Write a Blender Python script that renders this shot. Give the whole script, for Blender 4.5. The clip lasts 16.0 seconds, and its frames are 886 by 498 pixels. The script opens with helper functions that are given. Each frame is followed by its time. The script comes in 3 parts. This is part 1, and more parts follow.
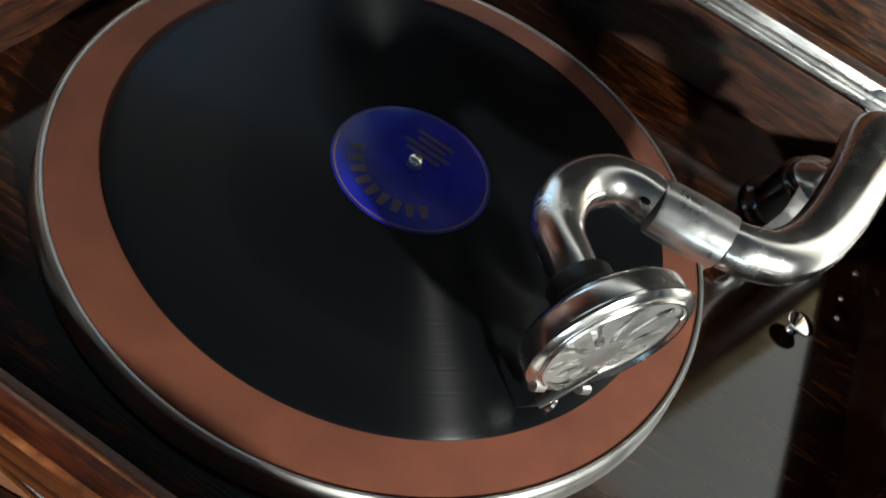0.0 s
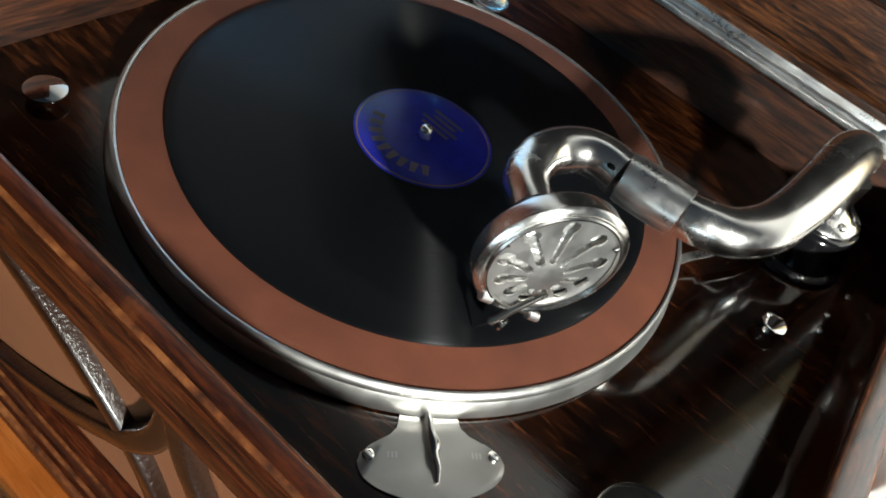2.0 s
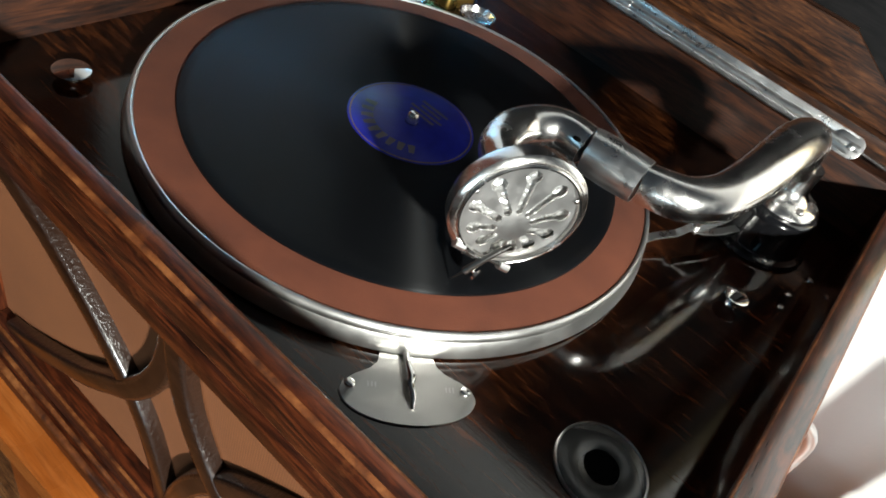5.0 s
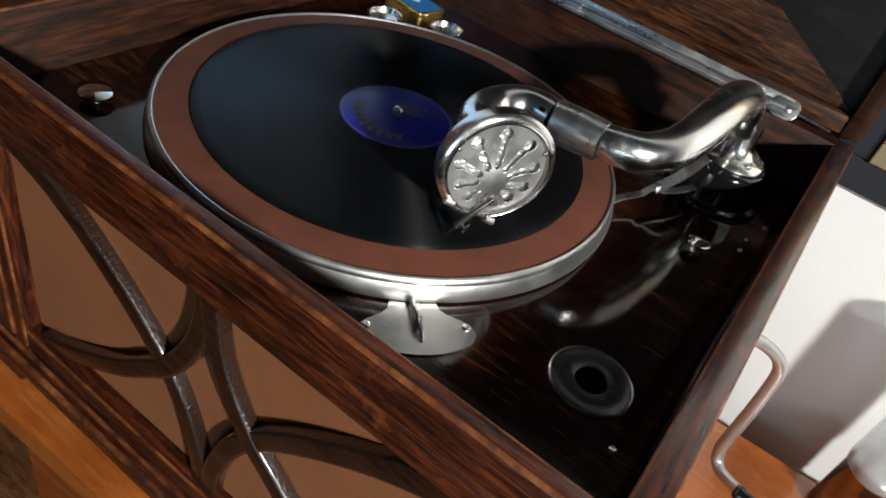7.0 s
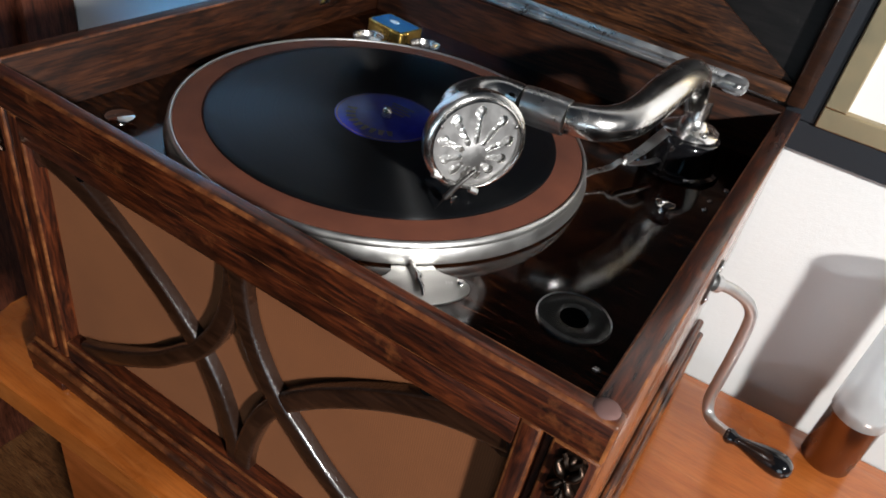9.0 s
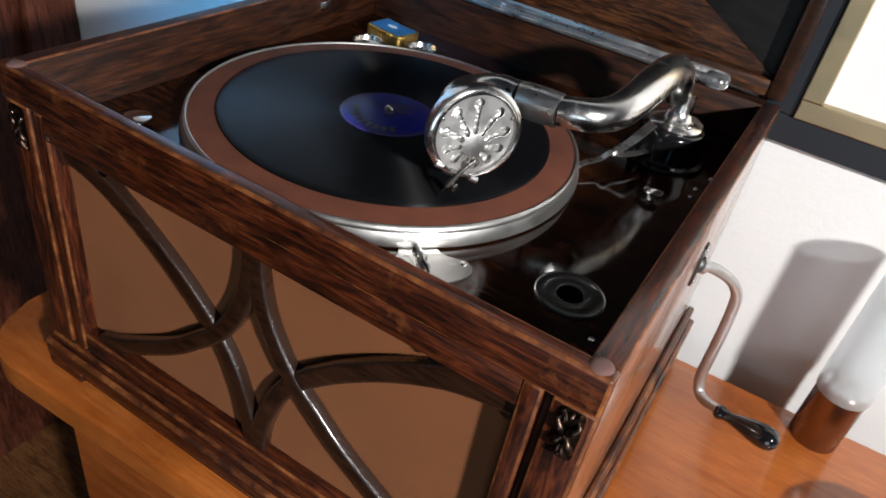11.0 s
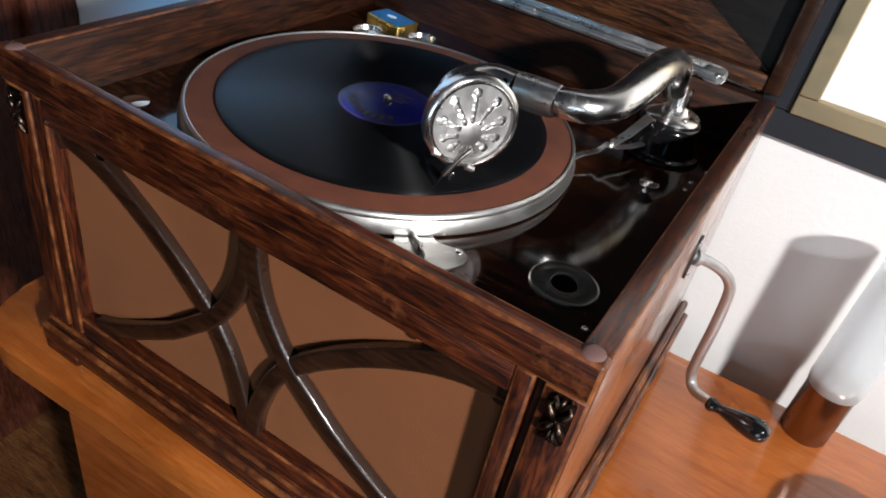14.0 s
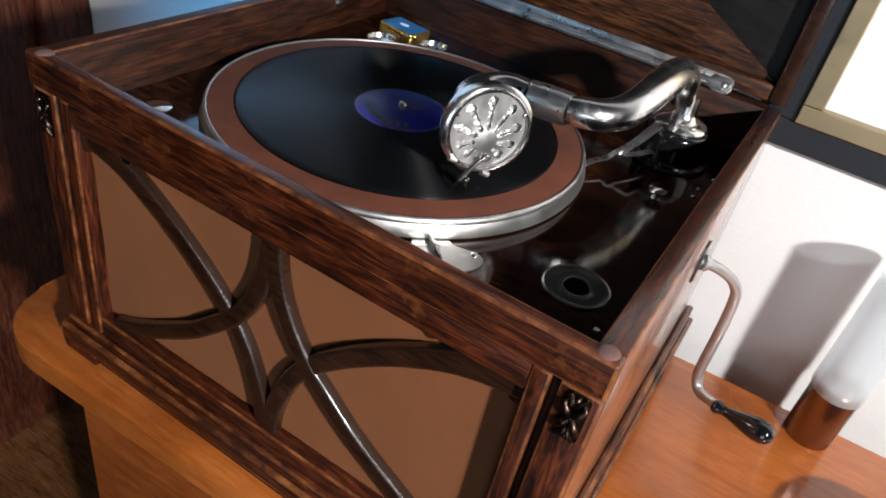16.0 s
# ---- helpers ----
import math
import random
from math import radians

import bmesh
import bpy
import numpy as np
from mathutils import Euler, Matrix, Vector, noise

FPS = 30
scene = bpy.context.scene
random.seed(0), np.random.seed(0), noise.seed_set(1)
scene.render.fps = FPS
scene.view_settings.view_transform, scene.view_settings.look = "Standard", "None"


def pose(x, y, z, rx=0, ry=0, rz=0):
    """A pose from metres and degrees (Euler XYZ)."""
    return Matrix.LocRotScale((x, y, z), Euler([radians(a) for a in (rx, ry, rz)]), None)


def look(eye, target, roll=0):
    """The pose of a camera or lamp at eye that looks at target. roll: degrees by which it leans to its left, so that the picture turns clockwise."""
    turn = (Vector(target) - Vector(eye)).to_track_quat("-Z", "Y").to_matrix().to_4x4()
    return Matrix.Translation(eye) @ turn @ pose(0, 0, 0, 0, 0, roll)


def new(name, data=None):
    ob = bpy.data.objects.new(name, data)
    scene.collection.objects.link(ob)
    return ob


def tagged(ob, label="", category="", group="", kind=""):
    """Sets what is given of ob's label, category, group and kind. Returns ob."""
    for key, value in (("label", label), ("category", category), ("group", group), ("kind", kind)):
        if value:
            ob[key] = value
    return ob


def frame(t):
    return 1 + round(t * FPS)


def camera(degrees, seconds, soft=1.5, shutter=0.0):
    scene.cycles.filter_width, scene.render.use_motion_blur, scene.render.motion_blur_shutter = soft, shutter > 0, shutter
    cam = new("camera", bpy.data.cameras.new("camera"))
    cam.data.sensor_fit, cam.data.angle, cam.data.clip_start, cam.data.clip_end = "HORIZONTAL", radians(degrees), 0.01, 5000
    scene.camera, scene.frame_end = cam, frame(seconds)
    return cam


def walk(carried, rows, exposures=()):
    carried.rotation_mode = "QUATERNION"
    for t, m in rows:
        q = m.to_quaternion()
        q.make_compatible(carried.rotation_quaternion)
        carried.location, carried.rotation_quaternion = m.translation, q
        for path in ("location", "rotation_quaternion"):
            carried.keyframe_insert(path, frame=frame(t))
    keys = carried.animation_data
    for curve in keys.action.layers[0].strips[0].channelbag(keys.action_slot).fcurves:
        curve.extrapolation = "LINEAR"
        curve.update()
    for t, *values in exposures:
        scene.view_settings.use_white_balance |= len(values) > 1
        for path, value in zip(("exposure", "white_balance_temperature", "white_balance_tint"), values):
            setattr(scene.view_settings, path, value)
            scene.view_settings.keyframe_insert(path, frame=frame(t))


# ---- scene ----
EXPOSURES = [(0.0, 0.34, 6520, 0), (3.7, 0.33, 6520, 1), (6.4, 0.42, 6450, 3), (7.0, -0.27, 6420, 5), (8.0, -0.29, 6420, 7), (9.2, -0.25, 6400, 8), (11.5, -0.24, 6390, 9), (16.0, -0.15, 6380, 10)]
cam = camera(63.49, 16.0, soft=1.8)
ROWS = [
    (0.0, 0.0565, -0.2220, 1.2320, 36.08, -17.96, 29.70),
    (0.5, 0.0757, -0.2288, 1.2359, 35.57, -17.32, 33.46),
    (1.0, 0.1029, -0.2396, 1.2345, 38.01, -16.20, 36.42),
    (1.5, 0.1231, -0.2540, 1.2398, 39.29, -15.99, 37.57),
    (2.0, 0.1356, -0.2612, 1.2405, 40.25, -16.62, 39.49),
    (2.5, 0.1438, -0.2601, 1.2409, 40.49, -17.50, 41.08),
    (3.0, 0.1482, -0.2601, 1.2415, 40.88, -17.94, 41.87),
    (3.5, 0.1559, -0.2661, 1.2382, 41.76, -17.40, 41.82),
    (3.7, 0.1587, -0.2687, 1.2383, 41.74, -17.35, 41.54),
    (5.8, 0.1872, -0.3148, 1.2372, 47.54, -15.02, 38.16),
    (6.0, 0.1856, -0.3210, 1.2335, 48.14, -14.43, 37.20),
    (6.5, 0.1937, -0.3384, 1.2315, 47.90, -13.77, 35.28),
    (7.0, 0.2187, -0.3465, 1.2387, 49.20, -13.34, 35.88),
    (7.5, 0.2369, -0.3669, 1.2421, 51.03, -12.35, 35.49),
    (8.0, 0.2441, -0.3809, 1.2406, 51.90, -11.19, 34.74),
    (8.5, 0.2504, -0.3890, 1.2416, 52.77, -10.44, 33.48),
    (9.0, 0.2599, -0.3988, 1.2405, 53.05, -9.37, 32.82),
    (9.2, 0.2594, -0.4049, 1.2382, 52.97, -9.05, 32.28),
    (11.5, 0.2732, -0.4305, 1.2449, 54.10, -8.87, 31.80),
    (12.0, 0.2724, -0.4331, 1.2447, 53.83, -9.35, 32.00),
    (12.5, 0.2755, -0.4391, 1.2446, 53.66, -9.55, 31.83),
    (13.0, 0.2756, -0.4376, 1.2440, 53.72, -9.46, 31.85),
    (13.5, 0.2757, -0.4334, 1.2426, 53.46, -9.44, 32.02),
    (14.0, 0.2750, -0.4327, 1.2427, 53.47, -9.64, 32.10),
    (14.5, 0.2742, -0.4369, 1.2440, 53.65, -9.63, 32.16),
    (15.0, 0.2738, -0.4428, 1.2461, 53.77, -9.82, 32.17),
    (15.5, 0.2740, -0.4457, 1.2472, 53.85, -9.76, 32.19),
    (16.0, 0.2719, -0.4482, 1.2475, 53.85, -9.96, 32.37),
]
walk(cam, [(t, pose(x, y, z, rx, ry, rz)) for t, x, y, z, rx, ry, rz in ROWS], EXPOSURES)
# ---- light ----
UP = 1.0  # height of the record's playing surface over the floor
world = bpy.data.worlds.new("room_air")
scene.world = world
world.use_nodes = True
world.node_tree.nodes["Background"].inputs[0].default_value = (0.55, 0.75, 1.0, 1)
world.node_tree.nodes["Background"].inputs[1].default_value = 0.012


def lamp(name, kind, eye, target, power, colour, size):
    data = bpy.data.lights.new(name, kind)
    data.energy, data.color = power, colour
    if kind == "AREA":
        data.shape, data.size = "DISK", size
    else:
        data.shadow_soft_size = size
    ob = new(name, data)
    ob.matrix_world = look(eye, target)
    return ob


key = lamp("reading_lamp", "SPOT", (1.52, -0.95, UP + 0.70), (0.30, -0.04, UP - 0.10), 245.0, (1.0, 0.975, 0.96), 0.050)
key.data.spot_size, key.data.spot_blend = radians(64), 0.5
# Added low fill, no known lamp: lights front faces and spares the interior.
lamp("front_fill", "AREA", (1.1, -2.3, UP - 0.35), (0.15, -0.1, UP - 0.1), 13.0, (0.74, 0.88, 1.0), 1.3)
# Added blue fill for the nickel to reflect; the wall has no window.
lamp("far_blue_fill", "AREA", (-1.2, -3.0, UP + 1.0), (0.05, 0.0, UP), 3.0, (0.40, 0.72, 1.0), 0.8)
# Added narrow lamp that tints the wall left of the lid blue.
wash = lamp("wall_wash", "AREA", (-0.72, -0.06, UP + 0.55), (-0.44, 0.24, UP + 0.04), 1.7, (0.11, 0.50, 1.0), 0.2)
wash.data.spread = radians(52)


# ---- materials ----
def material(name, colour=(0.5, 0.5, 0.5), rough=0.5, metal=0.0, coat=0.0, coat_rough=0.1):
    m = bpy.data.materials.new(name)
    m.use_nodes = True
    b = m.node_tree.nodes["Principled BSDF"]
    b.inputs["Base Color"].default_value = (*colour, 1)
    b.inputs["Roughness"].default_value = rough
    b.inputs["Metallic"].default_value = metal
    b.inputs["Coat Weight"].default_value = coat
    b.inputs["Coat Roughness"].default_value = coat_rough
    return m


def node(m, kind, **values):
    n = m.node_tree.nodes.new(kind)
    for key, value in values.items():
        if key in n.inputs:
            n.inputs[key].default_value = value
    return n


def wire(m, a, out, b, into):
    m.node_tree.links.new(a.outputs[out], b.inputs[into])


def bsdf(m):
    return m.node_tree.nodes["Principled BSDF"]


def coords(m, scale=(1, 1, 1), turn=(0, 0, 0)):
    tc = node(m, "ShaderNodeTexCoord")
    mp = node(m, "ShaderNodeMapping")
    mp.inputs["Scale"].default_value = scale
    mp.inputs["Rotation"].default_value = turn
    wire(m, tc, "Object", mp, "Vector")
    return mp


def ramp(m, src, out, stops):
    r = node(m, "ShaderNodeValToRGB")
    e = r.color_ramp.elements
    while len(e) < len(stops):
        e.new(0.5)
    for el, (p, c) in zip(e, stops):
        el.position, el.color = p, (*c, 1)
    wire(m, src, out, r, "Fac")
    return r


def bump(m, src, out, strength, distance):
    b = node(m, "ShaderNodeBump")
    b.inputs["Strength"].default_value = strength
    b.inputs["Distance"].default_value = distance
    wire(m, src, out, b, "Height")
    wire(m, b, "Normal", bsdf(m), "Normal")
    return b


def wood(name, axis, dark, mid, light, rough=0.3, coat=0.3, fine=1.0, grain=1.0, wear=None, open_pores=0.8, relief=0.25):
    """Varnished wood with its grain along one axis: pores, broad figure and worn patches."""
    m = material(name, mid, rough, 0, coat, 0.12)
    long, across = 30 * grain, 230 * grain
    sc = [across] * 3
    sc["xyz".index(axis)] = long
    mp = coords(m, sc)
    figure = node(m, "ShaderNodeTexNoise", Scale=1.0, Detail=6.0, Roughness=0.62, Distortion=0.7)
    wire(m, mp, "Vector", figure, "Vector")
    sc2 = [700 * fine] * 3
    sc2["xyz".index(axis)] = 45 * fine
    mp2 = coords(m, sc2)
    pores = node(m, "ShaderNodeTexNoise", Scale=1.0, Detail=3.0, Roughness=0.6)
    wire(m, mp2, "Vector", pores, "Vector")
    broad = node(m, "ShaderNodeTexNoise", Scale=9.0, Detail=3.0, Roughness=0.55)
    wire(m, coords(m), "Vector", broad, "Vector")
    r1 = ramp(m, figure, "Fac", [(0.36, dark), (0.50, mid), (0.68, light)])
    r2 = ramp(m, pores, "Fac", [(0.40, (0.35, 0.33, 0.32)), (0.52, (1, 1, 1))])
    mul = node(m, "ShaderNodeMixRGB")
    mul.blend_type = "MULTIPLY"
    mul.inputs[0].default_value = open_pores
    wire(m, r1, "Color", mul, 1)
    wire(m, r2, "Color", mul, 2)
    r3 = ramp(m, broad, "Fac", [(0.33, (0.55, 0.5, 0.48)), (0.6, (1, 1, 1))])
    mul2 = node(m, "ShaderNodeMixRGB")
    mul2.blend_type = "MULTIPLY"
    mul2.inputs[0].default_value = 0.75
    wire(m, mul, "Color", mul2, 1)
    wire(m, r3, "Color", mul2, 2)
    last = mul2
    if wear:
        spots = node(m, "ShaderNodeTexNoise", Scale=26.0, Detail=7.0, Roughness=0.7)
        wire(m, coords(m), "Vector", spots, "Vector")
        rw = ramp(m, spots, "Fac", [(0.58, (0, 0, 0)), (0.72, (0.8, 0.8, 0.8))])
        mixw = node(m, "ShaderNodeMixRGB")
        wire(m, rw, "Color", mixw, 0)
        wire(m, mul2, "Color", mixw, 1)
        mixw.inputs[2].default_value = (*wear, 1)
        last = mixw
    wire(m, last, "Color", bsdf(m), "Base Color")
    rr = ramp(m, broad, "Fac", [(0.3, (rough * 0.8,) * 3), (0.75, (min(1, rough * 1.5),) * 3)])
    wire(m, rr, "Color", bsdf(m), "Roughness")
    bsdf(m).inputs["Specular IOR Level"].default_value = 0.3
    bump(m, pores, "Fac", relief, 0.0004)
    return m


def make_worn_edge():
    m = material("rubbed_edge", (0.2, 0.09, 0.035), 0.4, 0, 0.15)
    n = node(m, "ShaderNodeTexNoise", Scale=38.0, Detail=8.0, Roughness=0.72)
    wire(m, coords(m), "Vector", n, "Vector")
    r = ramp(m, n, "Fac", [(0.38, (0.035, 0.011, 0.0045)), (0.50, (0.13, 0.038, 0.011)), (0.68, (0.32, 0.118, 0.036))])
    wire(m, r, "Color", bsdf(m), "Base Color")
    return m


def metal(name, colour, rough, scratch=0.12):
    m = material(name, colour, rough, 1.0)
    n = node(m, "ShaderNodeTexNoise", Scale=60.0, Detail=6.0, Roughness=0.65)
    wire(m, coords(m), "Vector", n, "Vector")
    r = ramp(m, n, "Fac", [(0.35, (rough * 0.85,) * 3), (0.72, (rough + scratch,) * 3)])
    wire(m, r, "Color", bsdf(m), "Roughness")
    c = ramp(m, n, "Fac", [(0.3, tuple(v * 0.93 for v in colour)), (0.6, colour)])
    wire(m, c, "Color", bsdf(m), "Base Color")
    return m


DARK, MID, LIGHT = (0.012, 0.0029, 0.0012), (0.058, 0.0120, 0.0036), (0.145, 0.0325, 0.0085)
oak = {a: wood("dark_oak_" + a, a, DARK, MID, LIGHT, 0.42, 0.1) for a in "xyz"}
oak_worn = {a: wood("worn_oak_" + a, a, DARK, MID, LIGHT, 0.40, 0.5, wear=(0.200, 0.060, 0.017), relief=0.4) for a in "x"}
# Darker copy of the oak: weaker light on back and left panels, in colour.
inner_oak = {a: wood("shaded_oak_" + a, a, (0.010, 0.0030, 0.0013), (0.036, 0.0105, 0.0036), (0.072, 0.022, 0.0075), 0.45, 0.1, fine=0.8, grain=0.8) for a in "xy"}
rail_oak = wood("waxed_oak_y", "y", DARK, MID, LIGHT, 0.38, 1.0, relief=0.5, fine=0.7)
bsdf(rail_oak).inputs["Coat IOR"].default_value = 1.85
bsdf(rail_oak).inputs["Coat Roughness"].default_value = 0.22
# Base colour lightened to carry the lamplight and reflections on this side.
side_oak = wood("lit_polished_oak", "y", (0.15, 0.058, 0.026), (0.24, 0.094, 0.043), (0.31, 0.125, 0.057), 0.24, 1.0, relief=0.03)
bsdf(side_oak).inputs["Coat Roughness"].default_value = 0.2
lid_oak = wood("figured_oak", "x", (0.008, 0.0026, 0.0010), (0.052, 0.0170, 0.0052), (0.140, 0.050, 0.0150), 0.45, 0.05, fine=0.7, grain=1.2)
# Near-black oak that stands for the shadow on the lid's panel.
lid_shade = wood("shaded_lid_oak", "x", (0.003, 0.0026, 0.0026), (0.006, 0.0050, 0.0052), (0.011, 0.009, 0.009), 0.5, 0.05)
lattice_oak = wood("dull_oak", "x", (0.014, 0.0055, 0.003), (0.027, 0.0105, 0.0052), (0.046, 0.018, 0.009), 0.30, 0.6, open_pores=0.4, relief=0.12)
lacquer_edge = material("crackled_dark_lacquer", (0.022, 0.010, 0.006), 0.30, 0, 1.0, 0.16)
crackle = node(lacquer_edge, "ShaderNodeTexNoise", Scale=420.0, Detail=3.0, Roughness=0.6)
wire(lacquer_edge, coords(lacquer_edge), "Vector", crackle, "Vector")
bump(lacquer_edge, crackle, "Fac", 0.6, 0.0012)
deck_wood = wood("polished_mahogany", "x", (0.003, 0.0011, 0.0006), (0.015, 0.0042, 0.0015), (0.075, 0.022, 0.0065), 0.09, 0.0, grain=1.1, open_pores=0.35, relief=0.05)
bsdf(deck_wood).inputs["Specular IOR Level"].default_value = 0.55
table_wood = wood("orange_beech", "x", (0.43, 0.114, 0.018), (0.49, 0.138, 0.025), (0.54, 0.170, 0.038), 0.30, 0.8, grain=0.35, open_pores=0.25)
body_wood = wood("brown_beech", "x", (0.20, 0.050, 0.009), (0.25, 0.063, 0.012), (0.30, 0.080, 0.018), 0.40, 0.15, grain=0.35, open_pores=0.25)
floor_wood = wood("brown_parquet", "x", (0.09, 0.035, 0.012), (0.17, 0.07, 0.024), (0.24, 0.11, 0.04), 0.4, 0.2, grain=0.4)
wardrobe_wood = wood("dark_walnut", "z", (0.060, 0.016, 0.008), (0.12, 0.033, 0.016), (0.17, 0.052, 0.026), 0.5, 0.1, grain=0.6)
nickel = metal("polished_nickel", (0.84, 0.82, 0.795), 0.16, 0.17)
mirror_nickel = metal("mirror_nickel", (0.80, 0.78, 0.76), 0.05, 0.03)
nickel_dull = metal("brushed_nickel", (0.46, 0.45, 0.43), 0.36, 0.08)
rim_nickel = metal("satin_nickel_rim", (0.66, 0.65, 0.63), 0.42, 0.04)
nickel_face = metal("worn_nickel_face", (0.88, 0.87, 0.86), 0.30, 0.12)
dull_face = metal("matt_worn_nickel", (0.63, 0.617, 0.605), 0.38, 0.14)
bsdf(dull_face).inputs["Metallic"].default_value = 0.95
steel = metal("grey_steel", (0.60, 0.595, 0.59), 0.34)
bsdf(steel).inputs["Metallic"].default_value = 0.9
brass = metal("gold_tin", (0.75, 0.50, 0.14), 0.28)
gold_paint = metal("gilded_wood", (0.43, 0.345, 0.21), 0.45)
copper = metal("copper_steel", (0.30, 0.225, 0.19), 0.24, 0.05)
black_paint = material("black_lacquer", (0.006, 0.006, 0.007), 0.12, 0, 0.5, 0.05)
plate_black = material("grey_black_plate", (0.018, 0.018, 0.018), 0.25)
black_matt = material("black_frame_paint", (0.007, 0.009, 0.013), 0.5)
rubber = material("black_rubber", (0.012, 0.011, 0.011), 0.5)
# Glossless black that stands for the shade inside holes.
hole_shade = material("hole_shade_black", (0.003, 0.003, 0.003), 0.9)
bsdf(hole_shade).inputs["Specular IOR Level"].default_value = 0.0
white_card = material("white_card", (0.80, 0.80, 0.79), 0.6)
cap_felt = material("pink_felt", (0.16, 0.085, 0.075), 0.9)
blue_tin = material("blue_printed_tin", (0.03, 0.13, 0.28), 0.3)
gold_print = material("gold_print", (0.16, 0.095, 0.05), 0.5)
label_print = material("dulled_label_print", (0.085, 0.065, 0.10), 0.4)


def make_foil():
    m = material("crinkled_foil", (0.85, 0.84, 0.82), 0.30, 0.75)
    n = node(m, "ShaderNodeTexNoise", Scale=190.0, Detail=2.0, Roughness=0.5)
    wire(m, coords(m), "Vector", n, "Vector")
    bump(m, n, "Fac", 1.0, 0.004)
    return m


foil = make_foil()
china_blue = material("blue_glazed_rim", (0.02, 0.05, 0.25), 0.15)
china = material("white_glazed_china", (0.7, 0.7, 0.68), 0.15)
bronze = metal("brown_bronze", (0.070, 0.046, 0.034), 0.30)
dark_steel = metal("dark_steel", (0.20, 0.19, 0.18), 0.3)


def make_felt():
    m = material("red_brown_felt", (0.24, 0.075, 0.045), 0.95)
    n = node(m, "ShaderNodeTexNoise", Scale=1400.0, Detail=3.0)
    wire(m, coords(m), "Vector", n, "Vector")
    w = node(m, "ShaderNodeTexNoise", Scale=30.0, Detail=4.0)
    wire(m, coords(m), "Vector", w, "Vector")
    r = ramp(m, w, "Fac", [(0.3, (0.100, 0.027, 0.0125)), (0.7, (0.158, 0.044, 0.020))])
    wire(m, r, "Color", bsdf(m), "Base Color")
    bump(m, n, "Fac", 0.4, 0.0004)
    return m


def make_shellac():
    """Black shellac with concentric grooves: a radial height field and a ring-wise stretched gloss."""
    m = material("black_shellac", (0.004, 0.0045, 0.0055), 0.30)
    b = bsdf(m)
    tc = coords(m)
    sep = node(m, "ShaderNodeSeparateXYZ")
    wire(m, tc, "Vector", sep, "Vector")
    comb = node(m, "ShaderNodeCombineXYZ")
    wire(m, sep, "X", comb, "X")
    wire(m, sep, "Y", comb, "Y")
    ln = node(m, "ShaderNodeVectorMath")
    ln.operation = "LENGTH"
    wire(m, comb, "Vector", ln, 0)
    n = node(m, "ShaderNodeTexNoise", Scale=900.0, Detail=4.0, Roughness=0.7)
    n.noise_dimensions = "1D"
    wire(m, ln, "Value", n, "W")
    r = ramp(m, n, "Fac", [(0.3, (0.31,) * 3), (0.7, (0.42,) * 3)])
    wire(m, r, "Color", b, "Roughness")
    b.inputs["Anisotropic"].default_value = 1.0
    b.inputs["Anisotropic Rotation"].default_value = 0.25
    tan = node(m, "ShaderNodeTangent")
    tan.direction_type, tan.axis = "RADIAL", "Z"
    wire(m, tan, "Tangent", b, "Tangent")
    b.inputs["Specular IOR Level"].default_value = 0.16
    b.inputs["Coat Weight"].default_value = 0.035
    b.inputs["Coat Roughness"].default_value = 0.07
    return m


def make_cloth():
    m = material("brown_speaker_cloth", (0.20, 0.105, 0.05), 0.85)
    mp = coords(m)
    w1 = node(m, "ShaderNodeTexWave", Scale=215.0, Distortion=0.4)
    w1.bands_direction = "X"
    w2 = node(m, "ShaderNodeTexWave", Scale=215.0, Distortion=0.4)
    w2.bands_direction = "Z"
    wire(m, mp, "Vector", w1, "Vector")
    wire(m, mp, "Vector", w2, "Vector")
    mul = node(m, "ShaderNodeMath")
    mul.operation = "MULTIPLY"
    wire(m, w1, "Fac", mul, 0)
    wire(m, w2, "Fac", mul, 1)
    n = node(m, "ShaderNodeTexNoise", Scale=14.0, Detail=5.0)
    wire(m, mp, "Vector", n, "Vector")
    c1 = ramp(m, mul, "Value", [(0.0, (0.180, 0.059, 0.0165)), (0.7, (0.262, 0.087, 0.024))])
    c2 = ramp(m, n, "Fac", [(0.3, (0.75, 0.72, 0.7)), (0.7, (1, 1, 1))])
    mx = node(m, "ShaderNodeMixRGB")
    mx.blend_type = "MULTIPLY"
    mx.inputs[0].default_value = 0.8
    wire(m, c1, "Color", mx, 1)
    wire(m, c2, "Color", mx, 2)
    wire(m, mx, "Color", bsdf(m), "Base Color")
    bump(m, mul, "Value", 0.22, 0.0004)
    return m


def make_plaster():
    m = material("white_plaster", (0.74, 0.735, 0.72), 0.85)
    n = node(m, "ShaderNodeTexNoise", Scale=140.0, Detail=5.0, Roughness=0.6)
    wire(m, coords(m), "Vector", n, "Vector")
    w = node(m, "ShaderNodeTexNoise", Scale=3.0, Detail=3.0)
    wire(m, coords(m), "Vector", w, "Vector")
    r = ramp(m, w, "Fac", [(0.3, (0.70, 0.695, 0.68)), (0.7, (0.78, 0.775, 0.76))])
    wire(m, r, "Color", bsdf(m), "Base Color")
    bump(m, n, "Fac", 0.35, 0.0015)
    return m


